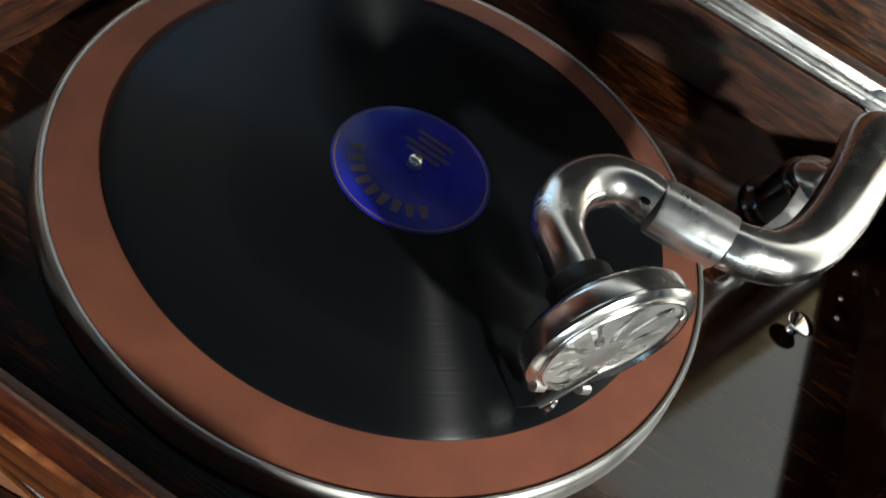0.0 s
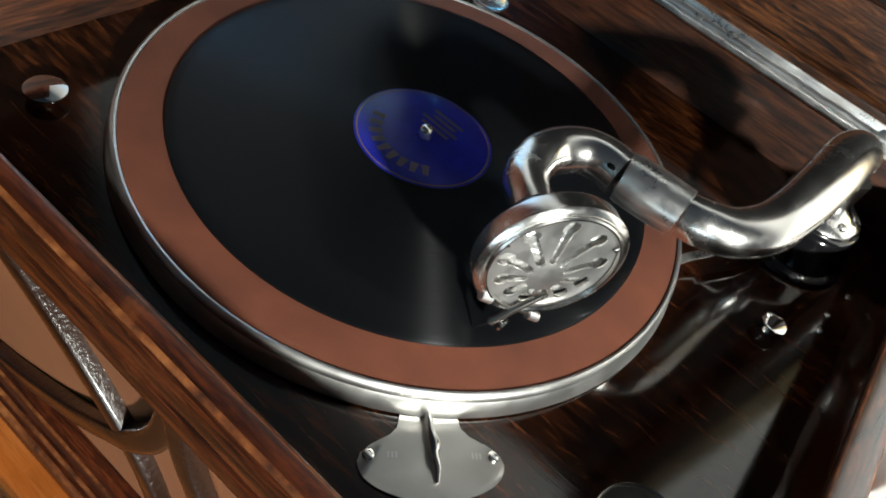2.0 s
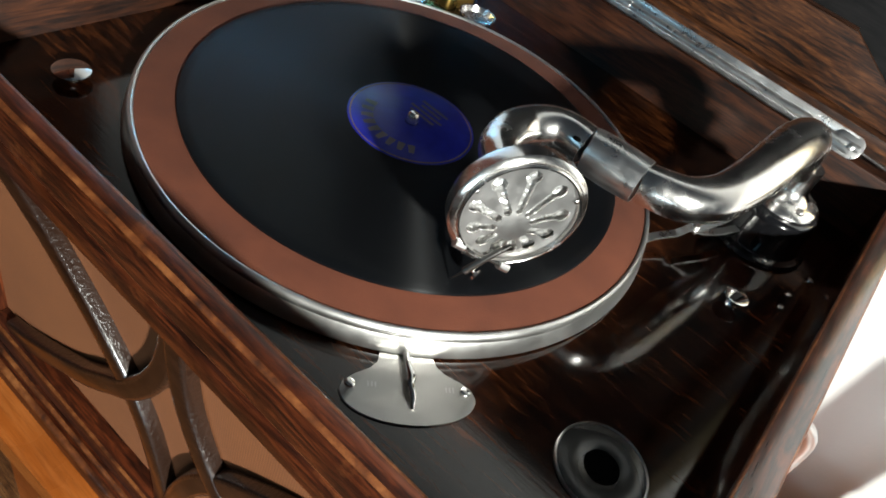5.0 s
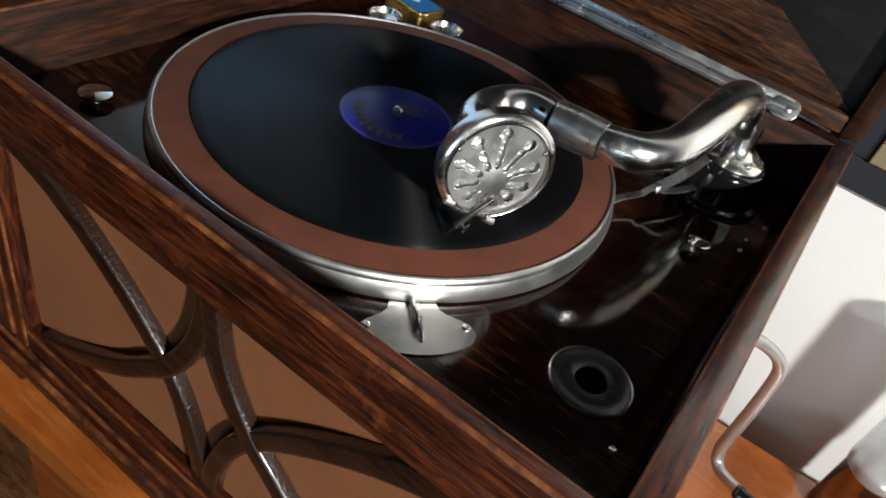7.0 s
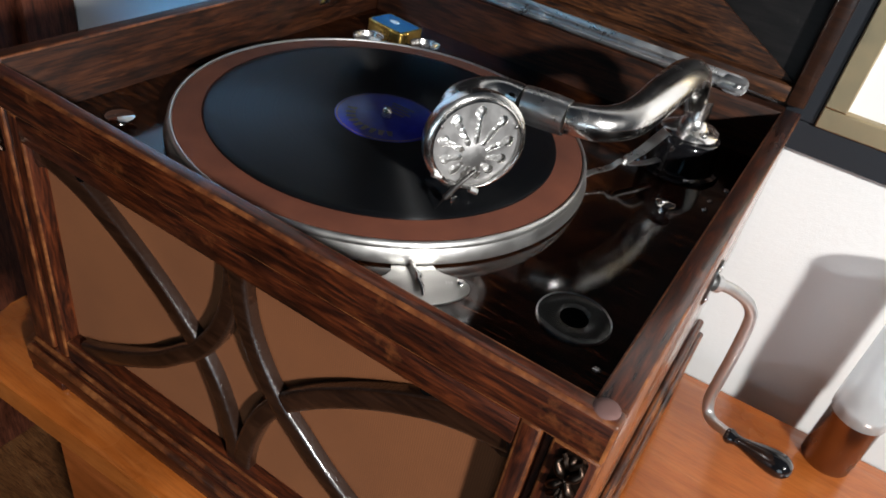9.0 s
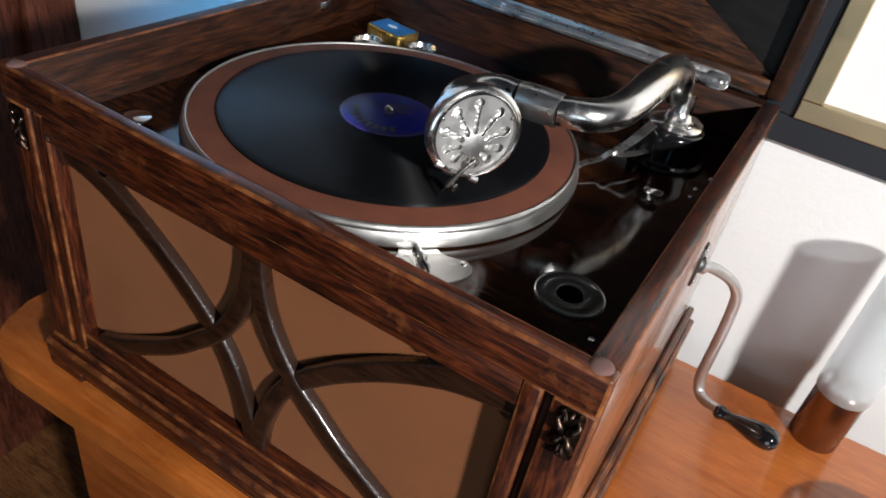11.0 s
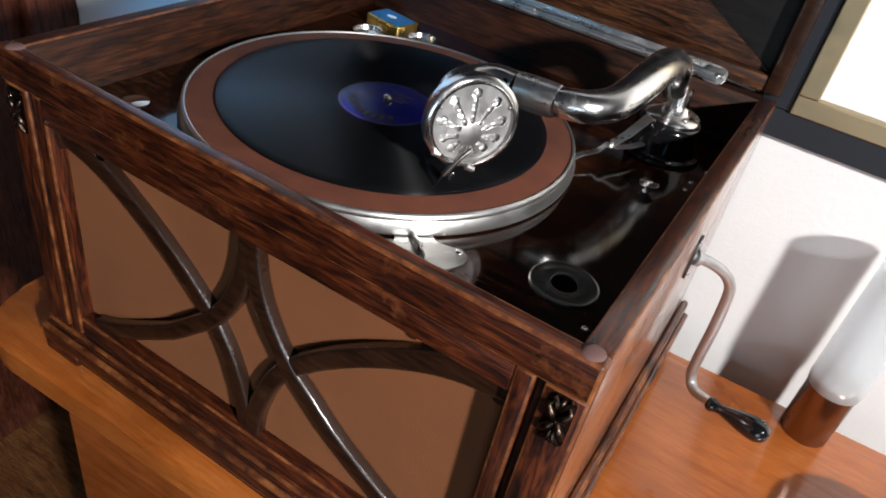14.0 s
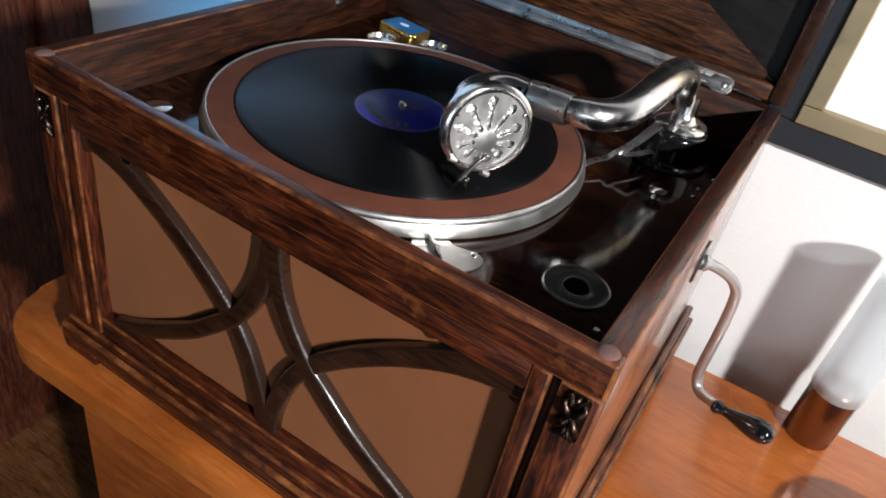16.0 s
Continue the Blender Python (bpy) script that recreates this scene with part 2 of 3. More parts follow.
def make_label():
    m = material("blue_paper_label", (0.012, 0.012, 0.20), 0.32)
    n = node(m, "ShaderNodeTexNoise", Scale=90.0, Detail=4.0)
    wire(m, coords(m), "Vector", n, "Vector")
    r = ramp(m, n, "Fac", [(0.3, (0.006, 0.010, 0.22)), (0.7, (0.013, 0.020, 0.34))])
    wire(m, r, "Color", bsdf(m), "Base Color")
    bsdf(m).inputs["Specular IOR Level"].default_value = 0.25
    return m


def make_glass():
    """Frosted glass: light is scattered on its way through, and a little is seen straight."""
    m = material("frosted_glass", (0.90, 0.90, 0.89), 0.5)
    b = bsdf(m)
    b.inputs["Transmission Weight"].default_value = 0.25
    b.inputs["IOR"].default_value = 1.3
    through_white = node(m, "ShaderNodeBsdfTranslucent")
    through_white.inputs["Color"].default_value = (0.92, 0.92, 0.91, 1)
    mix = node(m, "ShaderNodeMixShader")
    mix.inputs[0].default_value = 0.55
    wire(m, b, "BSDF", mix, 1)
    wire(m, through_white, "BSDF", mix, 2)
    clear = node(m, "ShaderNodeBsdfTransparent")
    last = node(m, "ShaderNodeMixShader")
    last.inputs[0].default_value = 0.48
    clear.inputs["Color"].default_value = (0.93, 0.97, 1.0, 1)
    wire(m, mix, "Shader", last, 1)
    wire(m, clear, "BSDF", last, 2)
    wire(m, last, "Shader", m.node_tree.nodes["Material Output"], "Surface")
    return m


# Dark colour for unseen walls and ceiling, to keep bounce and reflections low.
unseen_dark = material("dark_unseen_wall", (0.12, 0.14, 0.17), 0.8)
rubbed = make_worn_edge()
felt, shellac, cloth, plaster, label_paper, frosted = make_felt(), make_shellac(), make_cloth(), make_plaster(), make_label(), make_glass()


# ---- building tools: places are given with the record's surface at height 0 ----
def thing(name, x, y, z, label, category, group="", kind=""):
    ob = new(name)
    ob.matrix_basis = Matrix.Translation((x, y, z + UP))
    ob.empty_display_size = 0.02
    return tagged(ob, label, category, group, kind)


def part(name, bm, mat, parent=None, label="", smooth=True):
    """Links a bmesh as one mesh object, under a thing or a part where one is given."""
    bm.transform(Matrix.Translation((0, 0, UP)))
    bmesh.ops.recalc_face_normals(bm, faces=bm.faces)
    me = bpy.data.meshes.new(name)
    bm.to_mesh(me)
    bm.free()
    for k in mat if isinstance(mat, tuple) else (mat,):
        me.materials.append(k)
    if isinstance(mat, tuple):  # the rounded edges take the second, worn material
        for p in me.polygons:
            p.material_index = int(max(abs(v) for v in p.normal) < 0.985)
    if smooth:
        for p in me.polygons:
            p.use_smooth = True
        me.set_sharp_from_angle(angle=radians(38))
    ob = new(name, me)
    if parent:
        ob.parent = parent
        if parent.type == "EMPTY":
            ob.matrix_parent_inverse = parent.matrix_basis.inverted()
    if label:
        tagged(ob, label)
    return ob


def solid(ob, label, category, group="", kind=""):
    return tagged(ob, label, category, group, kind)


def block(x0, x1, y0, y1, z0, z1, bevel=0.0, seg=2, bm=None):
    bm = bm or bmesh.new()
    m = Matrix.LocRotScale(((x0 + x1) / 2, (y0 + y1) / 2, (z0 + z1) / 2), None, (abs(x1 - x0), abs(y1 - y0), abs(z1 - z0)))
    out = bmesh.ops.create_cube(bm, size=1, matrix=m)
    if bevel:
        edges = list({e for v in out["verts"] for e in v.link_edges})
        bmesh.ops.bevel(bm, geom=edges, offset=bevel, segments=seg, profile=0.5, affect="EDGES")
    return bm


def lathe(profile, seg=64, at=(0, 0, 0), axis=None, bm=None, closed=False):
    """Turns a profile of (radius, height) about an axis through at."""
    bm = bm or bmesh.new()
    q = Vector((0, 0, 1)).rotation_difference(Vector(axis)).to_matrix().to_4x4() if axis else Matrix.Identity(4)
    m = Matrix.Translation(at) @ q
    rings = []
    for r, h in profile:
        if r < 1e-6:
            rings.append([bm.verts.new(m @ Vector((0, 0, h)))] * seg)
        else:
            rings.append([bm.verts.new(m @ Vector((r * math.cos(2 * math.pi * i / seg), r * math.sin(2 * math.pi * i / seg), h))) for i in range(seg)])
    pairs = list(zip(rings, rings[1:])) + ([(rings[-1], rings[0])] if closed else [])
    for a, b in pairs:
        for i in range(seg):
            j = (i + 1) % seg
            vs = []
            for v in (a[i], a[j], b[j], b[i]):
                if v not in vs:
                    vs.append(v)
            if len(vs) > 2:
                bm.faces.new(vs)
    return bm


def smooth_path(points, steps=8):
    """Catmull-Rom through rows of x, y, z, radius."""
    p = [np.array(q, float) for q in points]
    p = [2 * p[0] - p[1]] + p + [2 * p[-1] - p[-2]]
    out = []
    for i in range(1, len(p) - 2):
        for k in range(steps):
            t = k / steps
            a, b, c, d = p[i - 1 : i + 3]
            out.append(0.5 * (2 * b + (c - a) * t + (2 * a - 5 * b + 4 * c - d) * t * t + (3 * b - a - 3 * c + d) * t**3))
    return out + [p[-2]]


def tube(points, seg=24, steps=8, bm=None, caps=True):
    """A round tube along a smooth path of x, y, z, radius."""
    bm = bm or bmesh.new()
    path = smooth_path(points, steps) if steps else [np.array(q, float) for q in points]
    rings, up = [], None
    for i, q in enumerate(path):
        ahead = Vector((path[min(i + 1, len(path) - 1)] - path[max(i - 1, 0)])[:3]).normalized()
        if up is None:
            up = ahead.orthogonal().normalized()
        up = (up - ahead * up.dot(ahead)).normalized()
        side = ahead.cross(up)
        c, rad = Vector(q[:3]), float(q[3])
        rings.append([bm.verts.new(c + rad * (math.cos(2 * math.pi * k / seg) * up + math.sin(2 * math.pi * k / seg) * side)) for k in range(seg)])
    for a, b in zip(rings, rings[1:]):
        for k in range(seg):
            bm.faces.new((a[k], a[(k + 1) % seg], b[(k + 1) % seg], b[k]))
    if caps:
        bm.faces.new(rings[0][::-1])
        bm.faces.new(rings[-1])
    return bm


def slab(outline, m, thick, bevel=0.0, bm=None):
    """A flat plate: an outline in the plane of m, thick along m's z."""
    bm = bm or bmesh.new()
    low = [bm.verts.new(m @ Vector((x, y, 0))) for x, y in outline]
    high = [bm.verts.new(m @ Vector((x, y, thick))) for x, y in outline]
    bm.faces.new(low[::-1])
    top = bm.faces.new(high)
    n = len(low)
    for i in range(n):
        bm.faces.new((low[i], low[(i + 1) % n], high[(i + 1) % n], high[i]))
    if bevel:
        bmesh.ops.bevel(bm, geom=list(top.edges), offset=bevel, segments=2, profile=0.5, affect="EDGES")
    return bm


def dome(x, y, z, r, h, seg=20):
    return lathe([(r, 0), (r * 0.98, h * 0.35), (r * 0.8, h * 0.75), (r * 0.45, h * 0.96), (0, h)], seg, (x, y, z))


# ---- the room ----
X0, X1, YF, YB, ZT, ZB, ZD = -0.184, 0.2497, -0.1876, 0.236, 0.028, -0.2468, -0.0168
CX = 0.0329  # middle of the cabinet's front
WALL_Y, FLOOR = 0.2425, -UP
solid(part("floor", block(-3.2, 2.6, -3.2, WALL_Y + 0.1, FLOOR - 0.05, FLOOR), floor_wood, smooth=False), "brown wooden floor of the living room", "floor", kind="structure")
solid(part("wall_north", block(-3.2, 2.6, WALL_Y, WALL_Y + 0.1, FLOOR, 1.5), plaster, smooth=False), "white rough-plastered wall behind the sideboard", "wall", kind="structure")
# Unseen enclosure, added dark so that little light bounces back.
solid(part("wall_south", block(-3.2, 2.6, -3.2, -3.1, FLOOR, 1.5), unseen_dark, smooth=False), "plain unseen wall, added dark to hold down bounced light", "wall", kind="structure")
solid(part("wall_east", block(2.5, 2.6, -3.1, WALL_Y, FLOOR, 1.5), unseen_dark, smooth=False), "plain unseen wall, added dark to hold down bounced light", "wall", kind="structure")
solid(part("wall_west", block(-3.2, -3.1, -3.1, WALL_Y, FLOOR, 1.5), unseen_dark, smooth=False), "plain unseen wall, added dark to hold down bounced light", "wall", kind="structure")
solid(part("ceiling", block(-3.2, 2.6, -3.2, WALL_Y + 0.1, 1.5, 1.55), unseen_dark, smooth=False), "plain unseen ceiling, added dark to hold down bounced light", "ceiling", kind="structure")


def rounded(x0, x1, y0, y1, r, n=8):
    out = []
    for cx, cy, a in ((x1 - r, y0 + r, -90), (x1 - r, y1 - r, 0), (x0 + r, y1 - r, 90), (x0 + r, y0 + r, 180)):
        for i in range(n + 1):
            t = radians(a + 90 * i / n)
            out.append((cx + r * math.cos(t), cy + r * math.sin(t)))
    return out


def make_sideboard():
    s = thing("sideboard", 0.3, 0.02, FLOOR, "orange beech sideboard with a rounded top, against the white wall", "sideboard")
    m = Matrix.Translation((0, 0, ZB - 0.026)) @ Matrix.Rotation(radians(2.2), 4, "Z")
    part("top", slab(rounded(-0.277, 1.15, -0.209, 0.19, 0.060), m, 0.026, 0.003), table_wood, s)
    m2 = Matrix.Translation((0, 0, FLOOR)) @ Matrix.Rotation(radians(2.2), 4, "Z")
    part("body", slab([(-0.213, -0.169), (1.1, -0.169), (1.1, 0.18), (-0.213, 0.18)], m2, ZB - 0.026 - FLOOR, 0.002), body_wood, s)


make_sideboard()


def make_wardrobe():
    w = thing("wardrobe", -1.0, 0.0, FLOOR, "tall dark walnut wardrobe beside the sideboard", "wardrobe")
    part("carcass", block(-1.7, -0.748, -0.30, 0.24, FLOOR, 1.1, 0.004), wardrobe_wood, w)
    part("side_post", block(-0.748, -0.728, 0.16, 0.24, FLOOR, 1.1, 0.004), wardrobe_wood, w)


make_wardrobe()


# ---- the gramophone ----
gram = thing("gramophone", CX, 0.02, ZB, "dark oak table gramophone with an open lid and a lattice front", "gramophone")
part("motor_board", block(X0 + 0.011, X1 - 0.0147, YF + 0.010, 0.2172, ZD - 0.008, ZD), deck_wood, gram, "polished black-brown mahogany motor board")
fr = part("top_rail", block(X0, X1, YF, YF + 0.0106, 0.003, ZT, 0.0019, 3), (oak_worn["x"], rubbed), gram, "dark oak rail with a worn light edge")
part("side_rail", block(X1 - 0.0145, X1 + 0.0002, YF + 0.0108, YB, ZT - 0.0045, ZT - 0.0005, 0.0012), (rail_oak, rubbed), gram)
part("side_panel", block(X1 - 0.0050, X1, YF + 0.0108, YB, ZB + 0.02, ZT - 0.0047, 0.0006), side_oak, gram, "polished oak side panel, lightened for lamplight and reflections")
# Inner face turned from the lamp: its shade is given as near-black wood.
part("side_inner_shade", block(X1 - 0.0145, X1 - 0.0052, YF + 0.0108, 0.2173, ZB + 0.031, ZT - 0.0047, 0.0006), deck_wood, gram, "inner face of the side, near-black to stand for its shade")
part("side_panel", block(X0, X0 + 0.012, YF + 0.0108, YB, ZB + 0.02, ZT - 0.0005, 0.0014), (inner_oak["y"], rubbed), gram)
part("lid_catch", block(X0 + 0.0121, X0 + 0.0145, 0.124, 0.139, 0.004, 0.013, 0.0008), nickel, gram)
part("back_panel", block(X0 + 0.0125, X1 - 0.0125, 0.2175, YB, ZB + 0.02, ZT, 0.0015), inner_oak["x"], gram)
part("bottom_panel", block(X0 + 0.012, X1 - 0.012, YF + 0.02, 0.2172, ZB + 0.02, ZB + 0.03), oak["x"], gram)
for x in (X1 - 0.0083, X0 + 0.0123):
    part("felt_stud", dome(x, YF + 0.0068, ZT - 0.0008, 0.0062, 0.0022), cap_felt, gram, "round pinkish felt stud")

# front frame and posts, mirrored about the middle
part("frame_head", block(CX - 0.1773, CX + 0.1773, YF + 0.0003, YF + 0.0185, -0.0150, 0.0029, 0.0006), oak_worn["x"], gram)
for s in (-1, 1):
    def span(a, b):
        return sorted((CX + s * a, CX + s * b))

    xa, xb = span(0.1775, 0.1885)
    part("stile", block(xa, xb, YF + 0.0014, YF + 0.0185, -0.209, 0.0024, 0.0016), (oak["z"], rubbed), gram)
    xa, xb = span(0.1887, 0.1932)
    part("groove_strip", block(xa, xb, YF + 0.0095, YF + 0.0125, -0.209, 0.0022, 0.0005), oak["z"], gram)
    xa, xb = span(0.1934, 0.2166)
    post = part("corner_post", block(xa, xb, YF + 0.0012, YF + 0.0125, -0.209, 0.0026, 0.0016), (oak["z"], rubbed), gram)
    # cast rosette of curling leaves
    bm = bmesh.new()
    cx, cz, yy = (xa + xb) / 2, -0.0155, YF + 0.0010
    slab(rounded(-0.0070, 0.0070, -0.0165, 0.0165, 0.0035, 4), Matrix.Translation((cx, yy + 0.0004, cz)) @ Matrix.Rotation(radians(90), 4, "X"), 0.0006, bm=bm)
    for ku, kz in ((-1, -1), (-1, 1), (1, -1), (1, 1)):
        tube([(cx, yy - 0.0004, cz, 0.0012), (cx + ku * 0.0030, yy - 0.0022, cz + kz * 0.0042, 0.0023), (cx + ku * 0.0056, yy - 0.0014, cz + kz * 0.0082, 0.0017), (cx + ku * 0.0040, yy - 0.0004, cz + kz * 0.0112, 0.0007)], 10, 5, bm)
        tube([(cx + ku * 0.0008, yy - 0.0006, cz + kz * 0.0070, 0.0010), (cx + ku * 0.0016, yy - 0.0018, cz + kz * 0.0110, 0.0016), (cx + ku * 0.0046, yy - 0.0010, cz + kz * 0.0148, 0.0011)], 8, 5, bm)
    for z in (-0.0125, 0.0, 0.0125):
        lathe([(0.0024, 0), (0.0020, 0.0018), (0.001, 0.0027), (0, 0.0029)], 12, (cx, yy, cz + z), (0, -1, 0), bm)
    part("rosette", bm, bronze, post, "small bronze leaf rosette")
part("frame_foot", block(CX - 0.1773, CX + 0.1773, YF + 0.0022, YF + 0.0185, -0.209, -0.191, 0.0016), (oak["x"], rubbed), gram)
part("plinth_fillet", block(X0 - 0.001, X1 + 0.001, YF - 0.0015, YF + 0.0128, -0.2165, -0.2092, 0.0022, 3), (oak_worn["x"], rubbed), gram)
part("plinth", block(X0 - 0.006, X1 + 0.006, YF - 0.0065, YB + 0.002, -0.2345, -0.2167, 0.0035, 3), (oak["x"], rubbed), gram)
for x in (X0 - 0.005, X1 - 0.035):
    for y in (YF - 0.0055, YB - 0.038):
        part("foot", block(x, x + 0.04, y, y + 0.04, ZB, -0.2347, 0.0025), oak["x"], gram)
part("apron", block(X0 + 0.034, X1 - 0.034, YF - 0.0035, YF + 0.01, -0.2425, -0.2347, 0.002), (oak["x"], rubbed), gram)
part("side_moulding", block(X1 + 0.0003, X1 + 0.0075, YF + 0.004, YB, -0.2165, -0.2020, 0.003), (rail_oak, rubbed), gram)
part("side_plinth", block(X1 + 0.0062, X1 + 0.0125, YF - 0.004, YB, -0.2345, -0.2167, 0.0025), (rail_oak, rubbed), gram)
part("speaker_cloth", block(CX - 0.178, CX + 0.178, -0.1734, -0.1720, -0.20, -0.012), cloth, gram, "brown woven speaker cloth")


def lattice(points, proud=0.0):
    """A curved bar of the lattice with softened edges, from rows of u, z, width about the middle of the front."""
    path = smooth_path([(u, z, w, 0) for u, z, w in points], 8)
    bm = bmesh.new()
    rings = []
    profile = ((-1, -0.1735), (-1, -0.1794), (-0.95, -0.1804), (-0.84, -0.1811), (-0.6, -0.1814), (0.6, -0.1814), (0.84, -0.1811), (0.95, -0.1804), (1, -0.1794), (1, -0.1735))
    for i, q in enumerate(path):
        d = (path[min(i + 1, len(path) - 1)] - path[max(i - 1, 0)])[:2]
        d = d / np.linalg.norm(d)
        n = np.array([-d[1], d[0]])
        row = []
        for a, y in profile:
            p = q[:2] + n * a * q[2] / 2
            row.append(bm.verts.new((CX + p[0], y - proud, p[1])))
        rings.append(row)
    k_all = len(profile)
    for a, b in zip(rings, rings[1:]):
        for k in range(k_all):
            bm.faces.new((a[k], a[(k + 1) % k_all], b[(k + 1) % k_all], b[k]))
    bm.faces.new(rings[0])
    bm.faces.new(rings[-1][::-1])
    return bm


CURVE_A = [(0.0030, -0.1925, 0.0150), (0.0050, -0.1760, 0.0142), (0.0103, -0.1545, 0.0138), (0.0210, -0.1270, 0.0138), (0.0345, -0.1060, 0.0140), (0.0480, -0.0915, 0.0142), (0.0655, -0.0757, 0.0144), (0.0870, -0.0592, 0.0146), (0.1080, -0.0455, 0.0150), (0.1300, -0.0335, 0.0162), (0.1500, -0.0255, 0.0190), (0.1740, -0.0205, 0.0200)]
CURVE_B = [(0.0012, -0.0140, 0.0150), (0.0020, -0.0270, 0.0142), (0.0042, -0.0430, 0.0138), (0.0095, -0.0630, 0.0138), (0.0200, -0.0850, 0.0138), (0.0345, -0.1060, 0.0138), (0.0500, -0.1205, 0.0138), (0.0750, -0.1430, 0.0140), (0.1070, -0.1645, 0.0142), (0.1390, -0.1835, 0.0150), (0.1600, -0.1935, 0.0165)]
for n, curve in enumerate((CURVE_A, CURVE_B)):
    for s in (-1, 1):
        part("lattice_bar", lattice([(s * u, z, w) for u, z, w in curve], 0.0006 * n + 0.0003 * (s > 0)), (lattice_oak, lacquer_edge), gram)

for s in (-1, 1):  # solid webs where the upper arcs meet the frame
    tip = [(CX + s * u, z) for u, z in ((0.128, -0.0152), (0.1772, -0.0152), (0.1772, -0.0320), (0.1735, -0.0345), (0.1690, -0.0310), (0.1600, -0.0290), (0.1420, -0.0255))]
    part("arc_tip", slab(tip, Matrix.Translation((0, -0.1745, 0)) @ Matrix.Rotation(radians(90), 4, "X"), 0.0066, 0.0006), lattice_oak, gram)
    # black disc for the shade in the slot's round end above the arc
    part("slot_end_shade", lathe([(0, 0), (0.0040, 0), (0.0036, 0.0009), (0, 0.0010)], 20, (CX + s * 0.1285, -0.1820, -0.0190), (0, -1, 0)), hole_shade, gram, "black disc for the shade in a round lattice notch")

# lid, standing open against the wall
# Panel coloured near-black in place of the shadow lying on it.
lid = part("lid", block(X0 + 0.014, X1 - 0.014, 0.2352, 0.2402, 0.0482, 0.447, 0.0), lid_shade, gram, "open oak lid, its inner panel near-black to stand for shade")
# Lit strip of the panel, cut along the shadow's slanting edge.
board = [(X0 + 0.0150, 0.0481), (X1 - 0.0150, 0.0481), (0.1540, 0.0935), (2 * CX - 0.1540, 0.0935)]
part("lit_board", slab(board, Matrix.Translation((0, 0.2348, 0)) @ Matrix.Rotation(radians(90), 4, "X"), 0.0022, 0.0003), lid_oak, lid, "lit part of the lid panel in figured oak, with slanting ends")
part("bead", tube([(2 * CX - 0.1530, 0.2343, 0.0945, 0.0011), (0.1530, 0.2343, 0.0945, 0.0011)], 10, 0), lattice_oak, lid)
part("lid_stile", block(X1 - 0.0145, X1, 0.2215, 0.2405, 0.034, 0.462, 0.0015), lattice_oak, lid)
part("lid_stile", block(X0, X0 + 0.0145, 0.2215, 0.2405, 0.034, 0.462, 0.0015), lattice_oak, lid)
part("lid_rail", block(X0 + 0.0147, X1 - 0.0147, 0.2235, 0.2405, 0.034, 0.0478, 0.0012), lid_oak, lid)
part("lid_rail", block(X0 + 0.0147, X1 - 0.0147, 0.2215, 0.2405, 0.4472, 0.462, 0.0012), oak["x"], lid)
bm = bmesh.new()
for k, (z, w) in enumerate(((0.083, 0.030), (0.0775, 0.036), (0.072, 0.026))):
    block(CX - 0.028, CX - 0.028 + w, 0.2320, 0.2327, z, z + 0.0024, bm=bm)
part("transfer", bm, gold_print, lid, "faded gold transfer lettering, unreadable")

# long nickel hinge
hinge = part("hinge", tube([(-0.130, 0.2215, 0.0345, 0.0029), (0.194, 0.2215, 0.0345, 0.0031)], 16, 0), nickel_face, gram, "long nickel-plated lid hinge")
part("leaf", slab(rounded(-0.131, 0.198, 0.0, 0.0080, 0.0038), Matrix.Translation((0, 0.2225, 0.0345)) @ Matrix.Rotation(radians(78), 4, "X"), 0.0014, 0.0004), nickel_face, hinge)
part("leaf", slab(rounded(-0.131, 0.198, -0.0060, 0.0, 0.0028), Matrix.Translation((0, 0.2215, 0.0325)) @ Matrix.Rotation(radians(28), 4, "X"), 0.0014, 0.0004), nickel_face, hinge)
for k in range(9):
    x = -0.115 + 0.0375 * k
    part("knuckle", tube([(x, 0.2213, 0.0347, 0.0034), (x + 0.016, 0.2213, 0.0347, 0.0034)], 14, 0), nickel_face, hinge)
part("end_plate", slab(rounded(0.182, 0.2035, -0.0075, 0.0085, 0.0065, 6), Matrix.Translation((0, 0.2200, 0.0345)) @ Matrix.Rotation(radians(60), 4, "X"), 0.0012, 0.0004), nickel_face, hinge)
part("screw", lathe([(0.0026, 0), (0.0023, 0.0008), (0.0012, 0.0013), (0, 0.0014)], 14, (0.1955, 0.2185, 0.0352), (0, -0.87, 0.5)), nickel, hinge)
part("stay", tube([(0.197, 0.222, 0.0345, 0.0012), (0.229, 0.224, 0.0325, 0.0010)], 8, 0), nickel, gram)

# crank
CRANK = [(0.2450, 0.0492, -0.0404, 0.0043), (0.2540, 0.0557, -0.0436, 0.0043), (0.2628, 0.0622, -0.0472, 0.0043), (0.2731, 0.0697, -0.0540, 0.0043), (0.2804, 0.0750, -0.0625, 0.0044), (0.2848, 0.0773, -0.0745, 0.0045), (0.2868, 0.0788, -0.1084, 0.0046), (0.2874, 0.0818, -0.1540, 0.0046), (0.2890, 0.0830, -0.1670, 0.0046), (0.2922, 0.0813, -0.1745, 0.0045), (0.2980, 0.0755, -0.1760, 0.0044), (0.3090, 0.0650, -0.1700, 0.0042), (0.3180, 0.0570, -0.1660, 0.0040)]
crank = part("crank", tube(CRANK, 16, 7), steel, gram, "bent grey steel winding crank")
KA, KB = Vector((0.3125, 0.0590, -0.1665)), Vector((0.3570, 0.0455, -0.1575))
